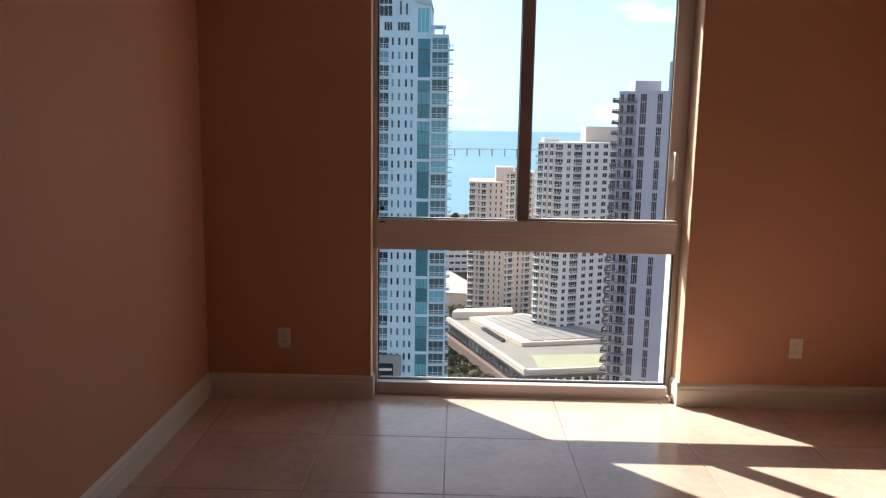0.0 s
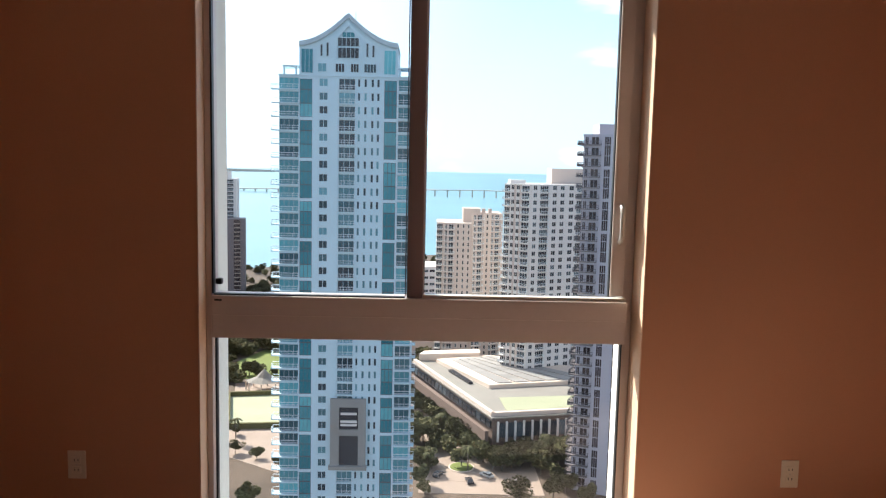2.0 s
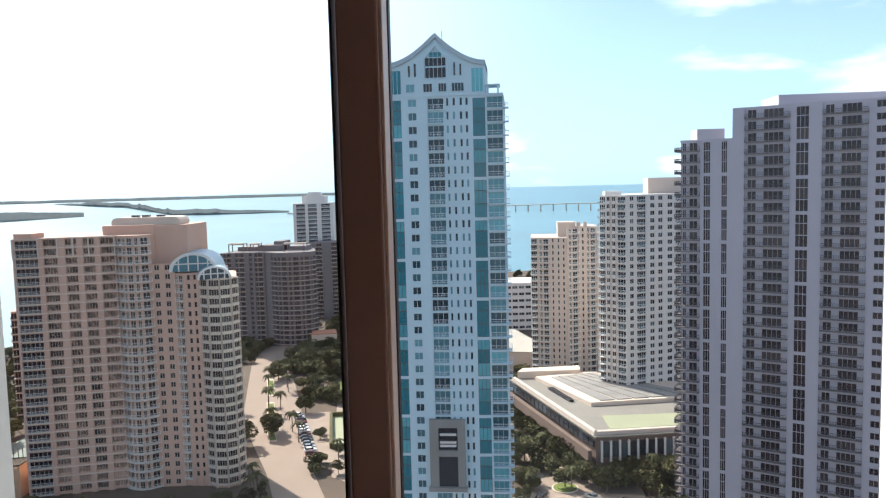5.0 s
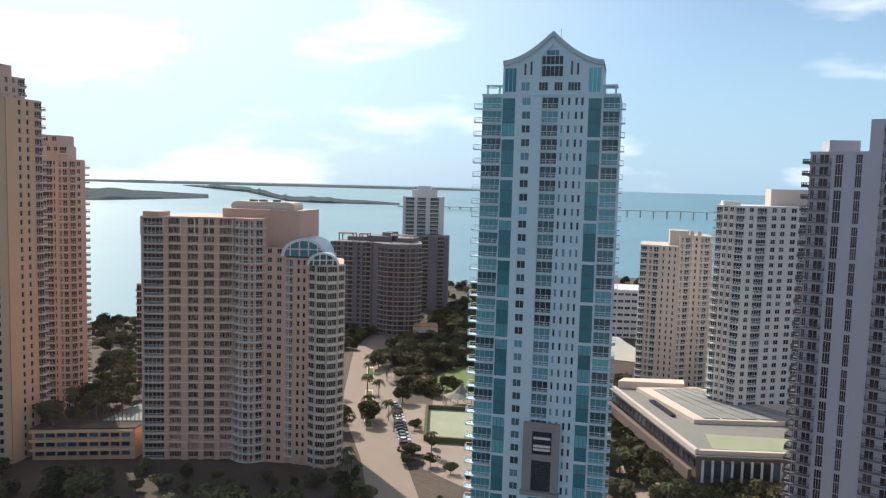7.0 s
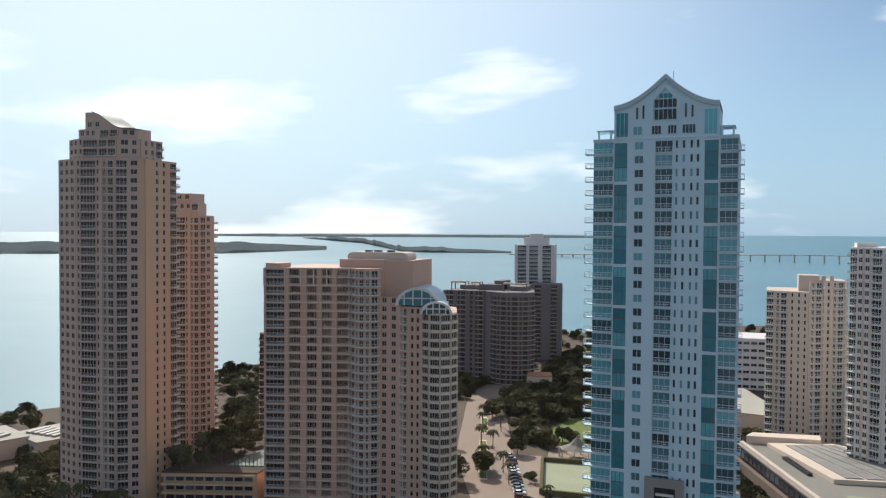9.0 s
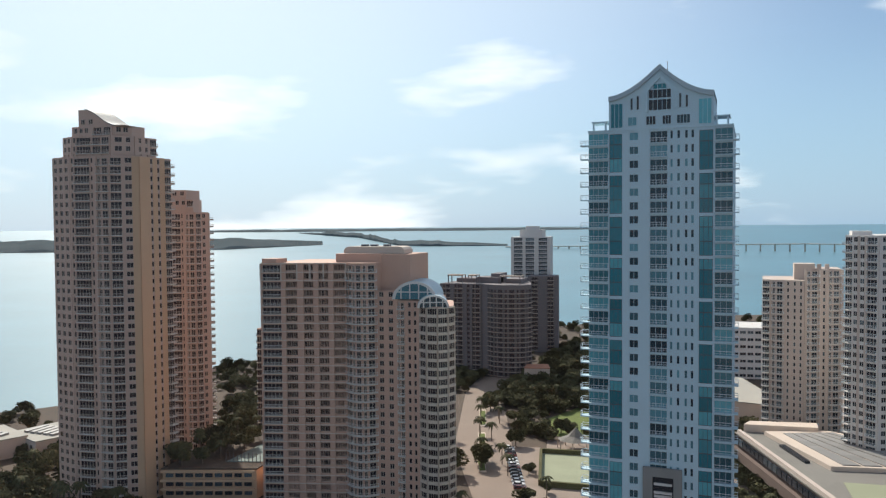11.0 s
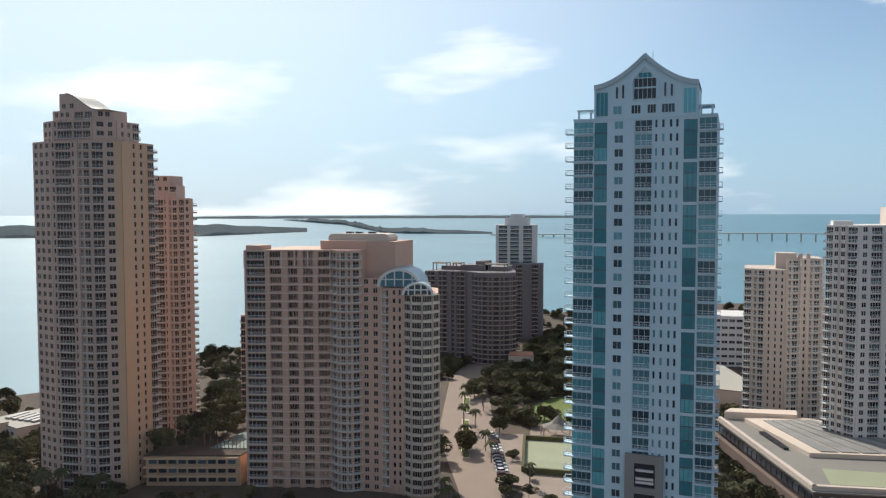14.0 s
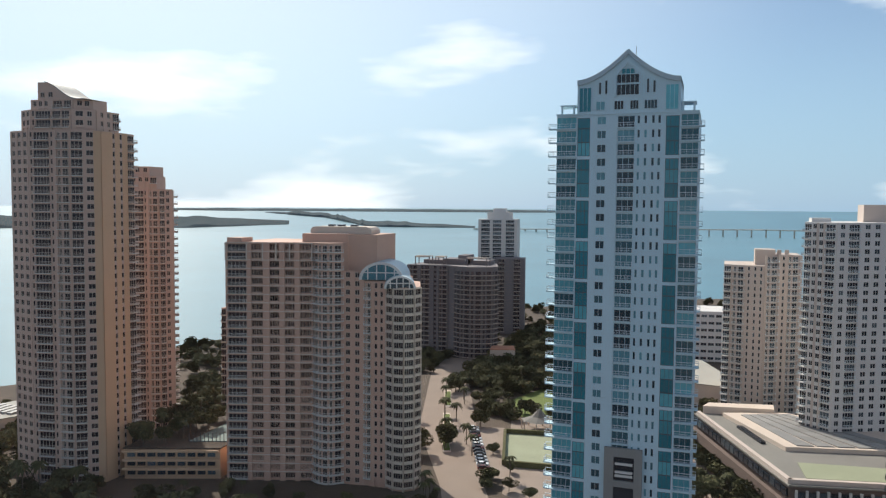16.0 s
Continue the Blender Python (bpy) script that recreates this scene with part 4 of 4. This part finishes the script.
# brown terraced block and slim pale towers by the water
d = Building("brown_block", "broad brown terraced apartment block among trees", BROWN_C, BRONZE_G, BROWN_C, BROWN_C, CREAM_C, 2.9, accent=CREAM_C)
ARC = [(-147, 433.5), (-142.5, 430.5), (-136, 429.6), (-129, 431.2), (-124, 435), (-122, 440)]
d.core([(-178, 434), (-152, 436)] + ARC + [(-129, 462), (-176, 462)], GZ, -35)
d.face((-178, 434), (-152, 436), -35, [(1.2, "W"), (4, "v"), (1.6, "W"), (4.5, "v"), (2.0, "W"), (1.4, "n"), (1.2, "W"), (4, "v"), (0.6, "W")], proud=1.1)
d.face((-152, 436), ARC[0], -35, [(1, "W")])
for p_, q_ in zip(ARC, ARC[1:]):
    d.face(p_, q_, -37, [(1, "v")])
for x, y, wd, dp in ((-174, 437, 9, 6), (-161, 438, 5, 5), (-140, 436, 12, 7)):
    # open pergolas on the roof terraces
    for px_ in (x, x + wd):
        for py_ in (y, y + dp):
            d.body.box(px_ - 0.25, px_ + 0.25, py_ - 0.25, py_ + 0.25, -35, -30.2)
    for i in range(6):
        d.body.box(x + wd * i / 5 - 0.2, x + wd * i / 5 + 0.2, y - 0.8, y + dp + 0.8, -30.2, -29.7, 2)
    d.body.box(x - 0.6, x + wd + 0.6, y - 0.2, y + 0.2, -30.6, -30.1, 2)
for x, y, wd, z in ((-172, 446, 12, -32.5), (-158, 444, 14, -31.5), (-150, 448, 6, -29.4), (-140, 446, 10, -32.4)):
    d.body.box(x, x + wd, y, y + 14, -35, z)
d.done()
k = Building("pale_tower", "slim pale green tower far off by the water", IVORY_C, DARK_G, IVORY_C, WRAIL, IVORY_C, 2.9)
k.core([(-164.5, 538), (-137.6, 548), (-140, 566), (-168, 560)], GZ, -8.5)
k.face((-164.5, 538), (-137.6, 548), -8.8, [(1, "W"), (3, "b"), (1, "W"), (3, "b"), (1.5, "W"), (3, "b"), (1, "W")])
k.body.box(-160, -143, 546, 556, -8.5, -3.4)
k.body.box(-156, -147, 548, 554, -3.4, -0.6)
k.done()
k = Building("pale_tower", "slim brown grey tower beside the terraced block", BROWN_C, BRONZE_G, CREAM_C, RAIL, CREAM_C, 2.9)
k.core([(-147, 522), (-127.3, 530), (-130, 544), (-150, 540)], GZ, -36)
k.face((-147, 522), (-127.3, 530), -36.2, [(1, "W"), (2, "b"), (3, "W"), (2, "b"), (1.5, "W")])
k.done()
k = Building("waterside_block", "narrow tan balcony block at the shore", PINK_C, BRONZE_G, CREAM_C, RAIL, CREAM_C, 2.9)
k.core([(-198.6, 274.2), (-191.5, 277), (-189, 290), (-198.6, 290)], GZ, -43)
k.face((-198.6, 274.2), (-191.5, 277), -43.2, [(2, "B"), (1, "W"), (2, "b")])
k.done()
k = Building("white_offices", "low white office block with a grid of windows", IVORY_C, DARK_G, IVORY_C, WRAIL, IVORY_C, 4.2)
k.core([(-32, 470), (26, 480), (26, 505), (-32, 500)], GZ, -60)
k.face((-32, 470), (26, 480), -60.2, [(0.6, "W"), (2.6, "n")] * 14 + [(0.6, "W")], proud=0.8)
k.done()


# ---- low blocks ----
def low_block(name, poly, z, label, wall_mat=CREAM_C, roof=ROOF_F, cat="building"):
    ob = tagged(new(name), label, cat)
    link("wall", Mesh(wall_mat).prism(poly, GZ, z - 0.4), ob)
    cx, cy = sum(p[0] for p in poly) / len(poly), sum(p[1] for p in poly) / len(poly)
    out = [(cx + (x - cx) * 1.02, cy + (y - cy) * 1.02) for x, y in poly]
    link("roof", Mesh(roof).prism(out, z - 0.4, z), ob)
    return ob


TERRA_W = surface("brown red rendered wall", (0.15, 0.10, 0.08), 0.85, 0.2, 0.1, fine=0.8)
pod = low_block("podium", [(-5.4, 298.5), (21.0, 230.5), (62, 239), (78, 290), (26, 308)], -76, "low podium building with pale flat roof and courts", TERRA_W, ROOF_D)
link("upper_roof", Mesh(CREAM_C).prism([(4, 298), (22.5, 262), (62, 271), (66, 286), (26, 306)], -76, -74.6), pod)
for i in range(6):
    for j in range(7):
        f = lambda a, b: Vector((10, 296.5)).lerp(Vector((25.5, 264)), b).lerp(Vector((27, 304)).lerp(Vector((62, 273)), b), a)
        cs = [f((i + e) / 6, (j + q) / 7) for e, q in ((0.08, 0.01), (0.92, 0.01), (0.92, 0.99), (0.08, 0.99))]
        link("roof_panel", Mesh(PANEL_R).prism([tuple(v) for v in cs], -74.6, -74.3), pod)
link("court", Mesh(COURT).prism([(26, 237), (60, 244), (61, 256), (25, 251)], -76, -75.8), pod, label="pale green roof court")
link("long_roof", Mesh(CREAM_C).prism([(-3, 300), (-1, 306), (22, 311), (22, 304)], -76, -73.2), pod)
link("clerestory", Mesh(DARK_G, CREAM_C).prism([(8.5, 284), (15.5, 267), (17, 267.6), (10.3, 285)], -76, -75.2), pod)
link("parapet", Mesh(TAN_C).prism([(20.6, 231), (61.6, 239.6), (61.4, 241), (21, 232.6)], -76, -74.8), pod)
link("parapet", Mesh(TAN_C).prism([(-5.2, 298), (20.6, 231), (22, 231.6), (-4, 298.4)], -76, -74.8), pod)
for i in range(14):
    x = 22.5 + i * 2.8
    link("column", Mesh(IVORY_C).box(x, x + 0.7, 230.0 + i * 0.58, 230.8 + i * 0.58, -84, -77.5), pod)
    link("opening", Mesh(DARK_G).box(x + 0.75, x + 2.7, 230.35 + i * 0.58, 231.2 + i * 0.58, -82.5, -78), pod)
for i in range(20):
    e0, e1 = (Vector((-6.0, 298.0)).lerp(Vector((20.4, 230.6)), (i + q) / 20) for q in (0.08, 0.92))
    link("opening", Mesh(DARK_G).prism([tuple(e0), tuple(e1), (e1.x + 0.6, e1.y + 0.25), (e0.x + 0.6, e0.y + 0.25)], -79.6, -77.4), pod)
link("terrace_edge", Mesh(TERRA_W).prism([(-8.0, 297.0), (18.6, 229.2), (19.8, 229.8), (-6.4, 297.8)], -83.5, -80.2), pod)
low_block("warehouse", [(-30, 372), (13, 366), (9, 384), (-5, 425), (-34, 425)], -80, "low building with a broad pale roof", CREAM_C)
park = low_block("parking_garage", [(-183, 199), (-153.5, 210.2), (-157, 250), (-192, 250), (-184.6, 212)], -79.5, "low ochre parking garage with a planted roof and court", OCHRE_C, SOIL)
link("court", Mesh(BLUECOURT).prism([(-167, 212), (-155, 216), (-158, 240), (-168, 238)], -79.5, -79.2), park, label="blue green tennis court")
gm = Matrix.Translation((-183, 199, 0)) @ Matrix.Rotation(math.atan2(11.2, 29.5), 4, "Z")
for z in (-82.4, -85.4, -88.4):
    for i in range(9):
        link("opening", Mesh(DARK_G).box(1.2 + i * 3.3, 3.6 + i * 3.3, -0.62, 0.3, z, z + 1.5, 0, gm), park)
    link("ledge", Mesh(OCHRE_C).box(-0.4, 31.2, -1.3, -0.58, z + 1.55, z + 2.3, 0, gm), park)
for i in range(10):
    link("fence_post", Mesh(RAIL).box(-167.2 + i * 1.25, -167.05 + i * 1.25, 211.8 + i * 0.42, 212 + i * 0.42, -79.5, -76.3), park)
for i, (x, y) in enumerate(((-300, 205), (-284, 222), (-268, 240))):
    b = low_block("shore_house", [(x, y), (x + 22, y - 6), (x + 30, y + 14), (x + 6, y + 22)], -82 - i, "low cream waterside building with flat roof", CREAM_C)
    for q in range(5):
        link("window", window_mesh(2, 3, DARK_G, IVORY_C, 1), b, pose(x + 1.5 + q * 4, y - 0.6 - q * 1.1, -88, 0, 0, -15))
        link("roof_panel", Mesh(PANEL_R).box(x + 6 + q * 3.5, x + 8.2 + q * 3.5, y + 2, y + 12, -82 - i, -81.2 - i), b)
low_block("tile_roof_house", [(-122, 424), (-108, 428), (-112, 440), (-124, 436)], -82, "house with terracotta roof among trees", CREAM_C, TERRA, "house")

court = tagged(new("tennis_court"), "pale green court inside a dark clipped hedge", "court")
CP = [(-77, 292), (-57, 295), (-50, 258), (-68, 256)]
link("surface", Mesh(COURT).prism(CP, GZ, GZ + 0.5), court)
for p, q in zip(CP, CP[1:] + CP[:1]):
    e = (Vector(q) - Vector(p)).normalized()
    n_ = Vector((-e.y, e.x)) * 1.1
    link("hedge", Mesh(LEAF).prism([p, q, tuple(Vector(q) + n_), tuple(Vector(p) + n_)], GZ, GZ + 2.2), court)
tent = tagged(new("pavilion"), "grey pavilion with a pointed tent roof", "pavilion")
peak_r = Mesh(ROOF_D)
n8 = [(math.cos(math.pi * i / 4) * 7.5 - 66, math.sin(math.pi * i / 4) * 6 + 303, GZ + 4) for i in range(8)]
mid8 = [(-66 + (x + 66) * 0.45, 303 + (y - 303) * 0.45, GZ + 5.6) for x, y, z in n8]
peak_r.add(n8 + mid8 + [(-66, 303, GZ + 9)], [(i, (i + 1) % 8, 8 + (i + 1) % 8, 8 + i) for i in range(8)] + [(8 + i, 8 + (i + 1) % 8, 16) for i in range(8)])
link("roof", peak_r, tent)
for x, y, z in n8:
    link("post", Mesh(CREAM_C).box(x - 0.2, x + 0.2, y - 0.2, y + 0.2, GZ, GZ + 4), tent)



def disc(r, n=20):
    return [(11.2 + math.cos(2 * math.pi * i / n) * r, 223.6 + math.sin(2 * math.pi * i / n) * r) for i in range(n)]


turn = tagged(link("median", Mesh(CREAM_C).prism(disc(4.0), GZ, GZ + 0.45)), "round traffic island with a pale kerb and grass mound", "island", kind="structure")
link("mound", Mesh(LAWN).prism(disc(3.6), GZ + 0.44, GZ + 0.55).prism(disc(2.4), GZ + 0.55, GZ + 0.8), turn)
tagged(link("pavement_plaza", Mesh(PAVE).prism(disc(10.5, 28), GZ - 0.05, GZ + 0.18)), "round sandy paved turning circle about the planted island", "pavement", kind="structure")


# ---- trees, palms, cars ----
def crown_mesh(rng, rx, rz, clumps, leaf):
    me = Mesh(LEAF)
    lobes = [(rng.uniform(-0.55, 0.55) * rx, rng.uniform(-0.55, 0.55) * rx, rng.uniform(-0.35, 0.5) * rz, rng.uniform(0.35, 0.6)) for _ in range(9)]
    for _ in range(clumps):
        lx, ly, lz, lr = rng.choice(lobes)
        dr = Vector((rng.gauss(0, 1), rng.gauss(0, 1), rng.gauss(0, 1))).normalized() * lr * rng.uniform(0.75, 1.08)
        p = Vector((lx + dr.x * rx, ly + dr.y * rx, lz + dr.z * rz))
        a = Vector((rng.gauss(0, 1), rng.gauss(0, 1), rng.gauss(0, 0.5))).normalized()
        b = a.orthogonal().normalized() * leaf * rng.uniform(0.5, 1.0)
        a = a * leaf * rng.uniform(0.7, 1.4)
        me.add([p - a, p - b * 0.8, p + a * 0.9 + Vector((0, 0, -0.1)), p + b], [(0, 1, 2, 3)])
    return me


def trunk_mesh(height, r0, r1, limbs, rng):
    me = Mesh(BARK)

    def rod(p, q, a, b):
        ax = (q - p).normalized()
        u = ax.orthogonal().normalized()
        v = ax.cross(u)
        ringv = [p + (u * math.cos(t) + v * math.sin(t)) * a for t in (math.pi * i / 3 for i in range(6))] + [q + (u * math.cos(t) + v * math.sin(t)) * b for t in (math.pi * i / 3 for i in range(6))]
        me.add(ringv, [(i, (i + 1) % 6, 6 + (i + 1) % 6, 6 + i) for i in range(6)])
    rod(Vector((0, 0, -0.3)), Vector((0, 0, height)), r0, r1)
    for i in range(limbs):
        an = 2 * math.pi * i / limbs + rng.uniform(-0.3, 0.3)
        rod(Vector((0, 0, height * 0.8)), Vector((math.cos(an) * 2, math.sin(an) * 2, height + 2.2)), r1, r1 * 0.35)
    return me


rng = random.Random(4)
protos = []
for i, (rx, rz, th) in enumerate(((4.2, 3.0, 3.0), (5.2, 3.2, 3.6), (3.2, 3.4, 3.2), (4.6, 2.5, 2.8))):
    o = tagged(new("tree"), "broad-leaved tree with a dense dark green crown", "tree", "street and garden trees")
    link("trunk", trunk_mesh(th, 0.3, 0.2, 5, rng), o)
    link("crown", crown_mesh(rng, rx, rz, 1500, 0.55), o, Matrix.Translation((0, 0, th + rz * 0.55)))
    protos.append(o)


def palm_proto(h):
    o = tagged(new("palm_tree"), "tall palm with a slim trunk and drooping fronds", "palm", "palms")
    link("trunk", trunk_mesh(h, 0.22, 0.15, 0, rng), o)
    fr = Mesh(PALMLEAF)
    for i in range(18):
        an = 2 * math.pi * i / 18 + rng.uniform(-0.2, 0.2)
        lift = rng.uniform(-0.3, 1.1)
        ca, sa = math.cos(an), math.sin(an)
        pts = []
        for k in range(6):
            s = k / 5
            pts.append((3.0 * s * math.cos(lift * 0.6), lift * 1.6 * s - 2.2 * s * s))
        for (d0, z0), (d1, z1), k in zip(pts, pts[1:], range(5)):
            w0, w1 = (0.15, 0.45, 0.5, 0.42, 0.28, 0.05)[k], (0.15, 0.45, 0.5, 0.42, 0.28, 0.05)[k + 1]
            for sd in (-1, 1):
                fr.add([(ca * d0, sa * d0, h + z0), (ca * d1, sa * d1, h + z1), (ca * d1 - sa * w1 * sd, sa * d1 + ca * w1 * sd, h + z1 - 0.25), (ca * d0 - sa * w0 * sd, sa * d0 + ca * w0 * sd, h + z0 - 0.2)], [(0, 1, 2, 3)])
    link("fronds", fr, o)
    return o


palms = [palm_proto(8.0), palm_proto(10.5)]
AVOID = [[(0, 200), (26, 200), (26, 214), (0, 214)],
         [(-52, 196), (-68, 196), (-84, 232), (-113, 288), (-146, 392), (-150, 430), (-128, 430), (-124, 388), (-92, 300), (-73, 243)],
         [(-80, 322), (-52, 322), (-46, 250), (-70, 250)], [(-92, 324), (-48, 330), (-50, 366), (-84, 366)], [(-8, 302), (20, 226), (66, 234), (82, 294), (26, 312)],
         [(-36, 164), (-2, 164), (-2, 194), (-36, 194)], [(-153, 207), (-86, 214), (-86, 246), (-152, 246)], [(-219, 184), (-184, 184), (-184, 212), (-219, 214)],
         [(-225, 230), (-198, 238), (-198, 260), (-225, 260)], [(-186, 196), (-151, 208), (-155, 252), (-194, 252)], [(-180, 430), (-118, 430), (-118, 465), (-180, 465)], [(-36, 364), (16, 362), (10, 430), (-38, 430)],
         [(0, 340), (38, 340), (38, 378), (0, 378)], [(40, 214), (54, 200), (115, 170), (125, 195), (60, 226), (48, 230)], [(2, 213), (23, 213), (23, 234), (2, 234)]]


def inside(x, y, poly):
    hit = False
    for (x0, y0), (x1, y1) in zip(poly, poly[1:] + poly[:1]):
        if (y0 > y) != (y1 > y) and x < (x1 - x0) * (y - y0) / (y1 - y0) + x0:
            hit = not hit
    return hit


def plant(x0, x1, y0, y1, count, palm_share=0.12, size=(0.7, 1.25), bare=False):
    for _ in range(count):
        x, y = rng.uniform(x0, x1), rng.uniform(y0, y1)
        if any(inside(x, y, p) for p in AVOID) or not inside(x, y, SHORE):
            continue
        s = rng.uniform(*size)
        src = rng.choice(palms) if rng.random() < palm_share else rng.choice(protos)
        o = copy_thing(src, pose(x, y, GZ, 0, 0, rng.uniform(0, 360)))
        o.scale = (s, s, s * rng.uniform(0.85, 1.1))


for x, y in ((-182, 206), (-178, 212), (-174, 208), (-186, 222), (-180, 228), (-173, 220), (-184, 238), (-176, 242), (-171, 232), (-188, 246), (-170, 246), (-179, 203.5), (-171, 214), (-177, 218), (-182, 216), (-175, 226), (-179, 234), (-186, 231), (-170, 226), (-183, 244), (-174, 236)):
    q_ = rng.uniform(0.65, 0.95)
    o = copy_thing(rng.choice(palms + protos), pose(x, y, -79.5, 0, 0, rng.uniform(0, 360)))
    o.scale = (q_, q_, q_)
plant(-112, -36, 312, 400, 60, 0.2, (0.5, 0.9))
plant(-235, -155, 250, 345, 46, 0.5)
plant(-215, -165, 296, 350, 20, 1.0, (1.0, 1.4))
plant(-250, -155, 150, 215, 36, 0.2)
plant(-110, -84, 240, 300, 12, 0.3)
plant(-92, -62, 196, 244, 26, 0.4, (0.5, 0.85))
plant(-80, -36, 196, 312, 44, 0.3, (0.4, 0.7))
plant(-150, -60, 160, 182, 14, 0.35)
plant(-152, -86, 186, 209, 34, 0.4, (0.35, 0.62))
plant(-8, 22, 204, 302, 70, 0.25, (0.5, 0.95))
plant(14, 62, 196, 230, 30, 0.35, (0.5, 0.9))
for i in range(26):
    for k_, (x, y) in enumerate(((21 + i * 1.55, 225.5 + i * 0.34 - rng.uniform(0, 4)), (17.5 - i * 0.95, 228 + i * 2.6))):
        if i % (1 + k_) == 0:
            o = copy_thing(rng.choice(palms if rng.random() < 0.2 else protos), pose(x + rng.uniform(-2, 1), y, GZ, 0, 0, rng.uniform(0, 360)))
            q_ = rng.uniform(0.75, 1.1)
            o.scale = (q_, q_, q_)
woods = Mesh(LEAF)
small = [crown_mesh(rng, rx, rz, 700, 0.65) for rx, rz in ((4.6, 3.6), (5.4, 3.4), (3.8, 4.0))]
for x0, x1, y0, y1, count in ((-200, -100, 385, 433, 130), (-130, -40, 360, 430, 90), (-125, -55, 425, 640, 260), (-312, -170, 330, 420, 90), (-290, -150, 400, 600, 70), (-40, 45, 312, 368, 70), (-160, 60, 470, 760, 120), (-335, -235, 190, 330, 60), (36, 110, 300, 420, 30), (-112, -36, 312, 400, 70), (-235, -150, 252, 345, 110), (-196, -150, 253, 292, 40), (-262, -180, 150, 188, 50), (-215, -90, 150, 176, 40)):
    for _ in range(int(count * 1.5)):
        x, y = rng.uniform(x0, x1), rng.uniform(y0, y1)
        if any(inside(x, y, p) for p in AVOID) or not inside(x, y, SHORE):
            continue
        k_ = rng.uniform(0.5, 1.05)
        src = rng.choice(small)
        base, ca, sa = len(woods.v), math.cos(x * 7), math.sin(x * 7)
        woods.v += [(x + k_ * (a * ca - b * sa), y + k_ * (a * sa + b * ca), GZ + 3.6 * k_ + k_ * h_) for a, b, h_ in src.v]
        woods.f += [tuple(i + base for i in f) for f in src.f]
        woods.s += src.s
tagged(link("woods", woods), "dense dark green woods between the buildings", "trees", kind="stuff")
for x, y in ((-95, 272), (-98, 279), (-105, 297), (-109, 309), (-116, 330), (-121, 345), (-101.5, 302), (-94, 267), (-107, 330), (-110, 338), (-82, 262), (-88, 274)):
    copy_thing(rng.choice(palms + protos[:1]), pose(x, y, GZ, 0, 0, rng.uniform(0, 360)))
for o in protos:
    o.location = (-118, 350 + 6 * protos.index(o), GZ)
o = copy_thing(protos[3], pose(11.2, 223.6, GZ + 0.75, 0, 0, 40))
o.scale = (0.75, 0.75, 0.8)
palms[0].location, palms[1].location = (13, 221, GZ), (-120, 300, GZ)


def car(paint):
    o = tagged(new("car"), "parked car on the sunlit paving", "car", "parked cars")
    me = Mesh(paint)
    prof = [(-2.2, 0.3), (2.2, 0.3), (2.25, 0.7), (1.9, 0.85), (-2.1, 0.95), (-2.25, 0.7)]
    me.slab(prof, pose(0, -0.9, 0), 1.8)
    link("body", me, o)
    cab = Mesh(DARK_G, paint)
    cab.slab([(-1.9, 0.93), (1.1, 0.88), (0.45, 1.38), (-1.35, 1.4)], pose(0, -0.78, 0), 1.56)
    cab.box(-1.3, 0.4, -0.74, 0.74, 1.38, 1.45, 1)
    link("cabin", cab, o)
    for x in (-1.4, 1.4):
        for y in (-0.92, 0.72):
            wh = Mesh(TYRE).slab([(math.cos(t) * 0.33, 0.33 + math.sin(t) * 0.33) for t in (2 * math.pi * i / 10 for i in range(10))], pose(x, y, 0), 0.2)
            wh = link("wheel", wh, o)
            link("rim", Mesh(CARS[1]).slab([(math.cos(t) * 0.2, 0.33 + math.sin(t) * 0.2) for t in (2 * math.pi * i / 8 for i in range(8))], pose(x, y - 0.01, 0), 0.22), wh)
    return o


cars = [car(p) for p in CARS]
spots = [(-91.5 + i * 1.35, 294 - i * 3.4, 20) for i in range(14)] + [(-62 + i * 4, 374, 90) for i in range(5)] + [(-225 + i * 4, 296 + i * 3, 120) for i in range(7)] + [(4, 217, 60), (13, 212.6, 100), (18.5, 217, 130)]
for i, (x, y, a) in enumerate(spots):
    src = cars[(i * 7 + i // 3) % 4]
    m = pose(x, y, GZ + 0.16, 0, 0, a)
    if i < 4:
        cars[i].matrix_basis = m
    else:
        copy_thing(src, m)

# ---- floor tiles, last ----
TS = 0.61
tile_me = None
for i in range(-2, 6):
    for j in range(0, 10):
        x0, y1 = -2.80 - 0.45 + i * TS + TS, 0.045 - j * TS
        a, b, q, e = max(x0, XL + 0.001), min(x0 + TS - 0.003, XR - 0.001), max(y1 - TS + 0.003, YB), y1
        if b - a < 0.02 or e - q < 0.02:
            continue
        t_ = Mesh(TILE)
        v = [(a, q), (b, q), (b, e), (a, e)]
        t_.add([(x, y, -0.006) for x, y in v] + [(x, y, -0.001) for x, y in v] + [(x + (0.002 if x == a else -0.002), y + (0.002 if y == q else -0.002), 0.0) for x, y in v],
               [(0, 1, 5, 4), (1, 2, 6, 5), (2, 3, 7, 6), (3, 0, 4, 7), (4, 5, 9, 8), (5, 6, 10, 9), (6, 7, 11, 10), (7, 4, 8, 11), (8, 9, 10, 11)])
        link("tile", t_, floor)
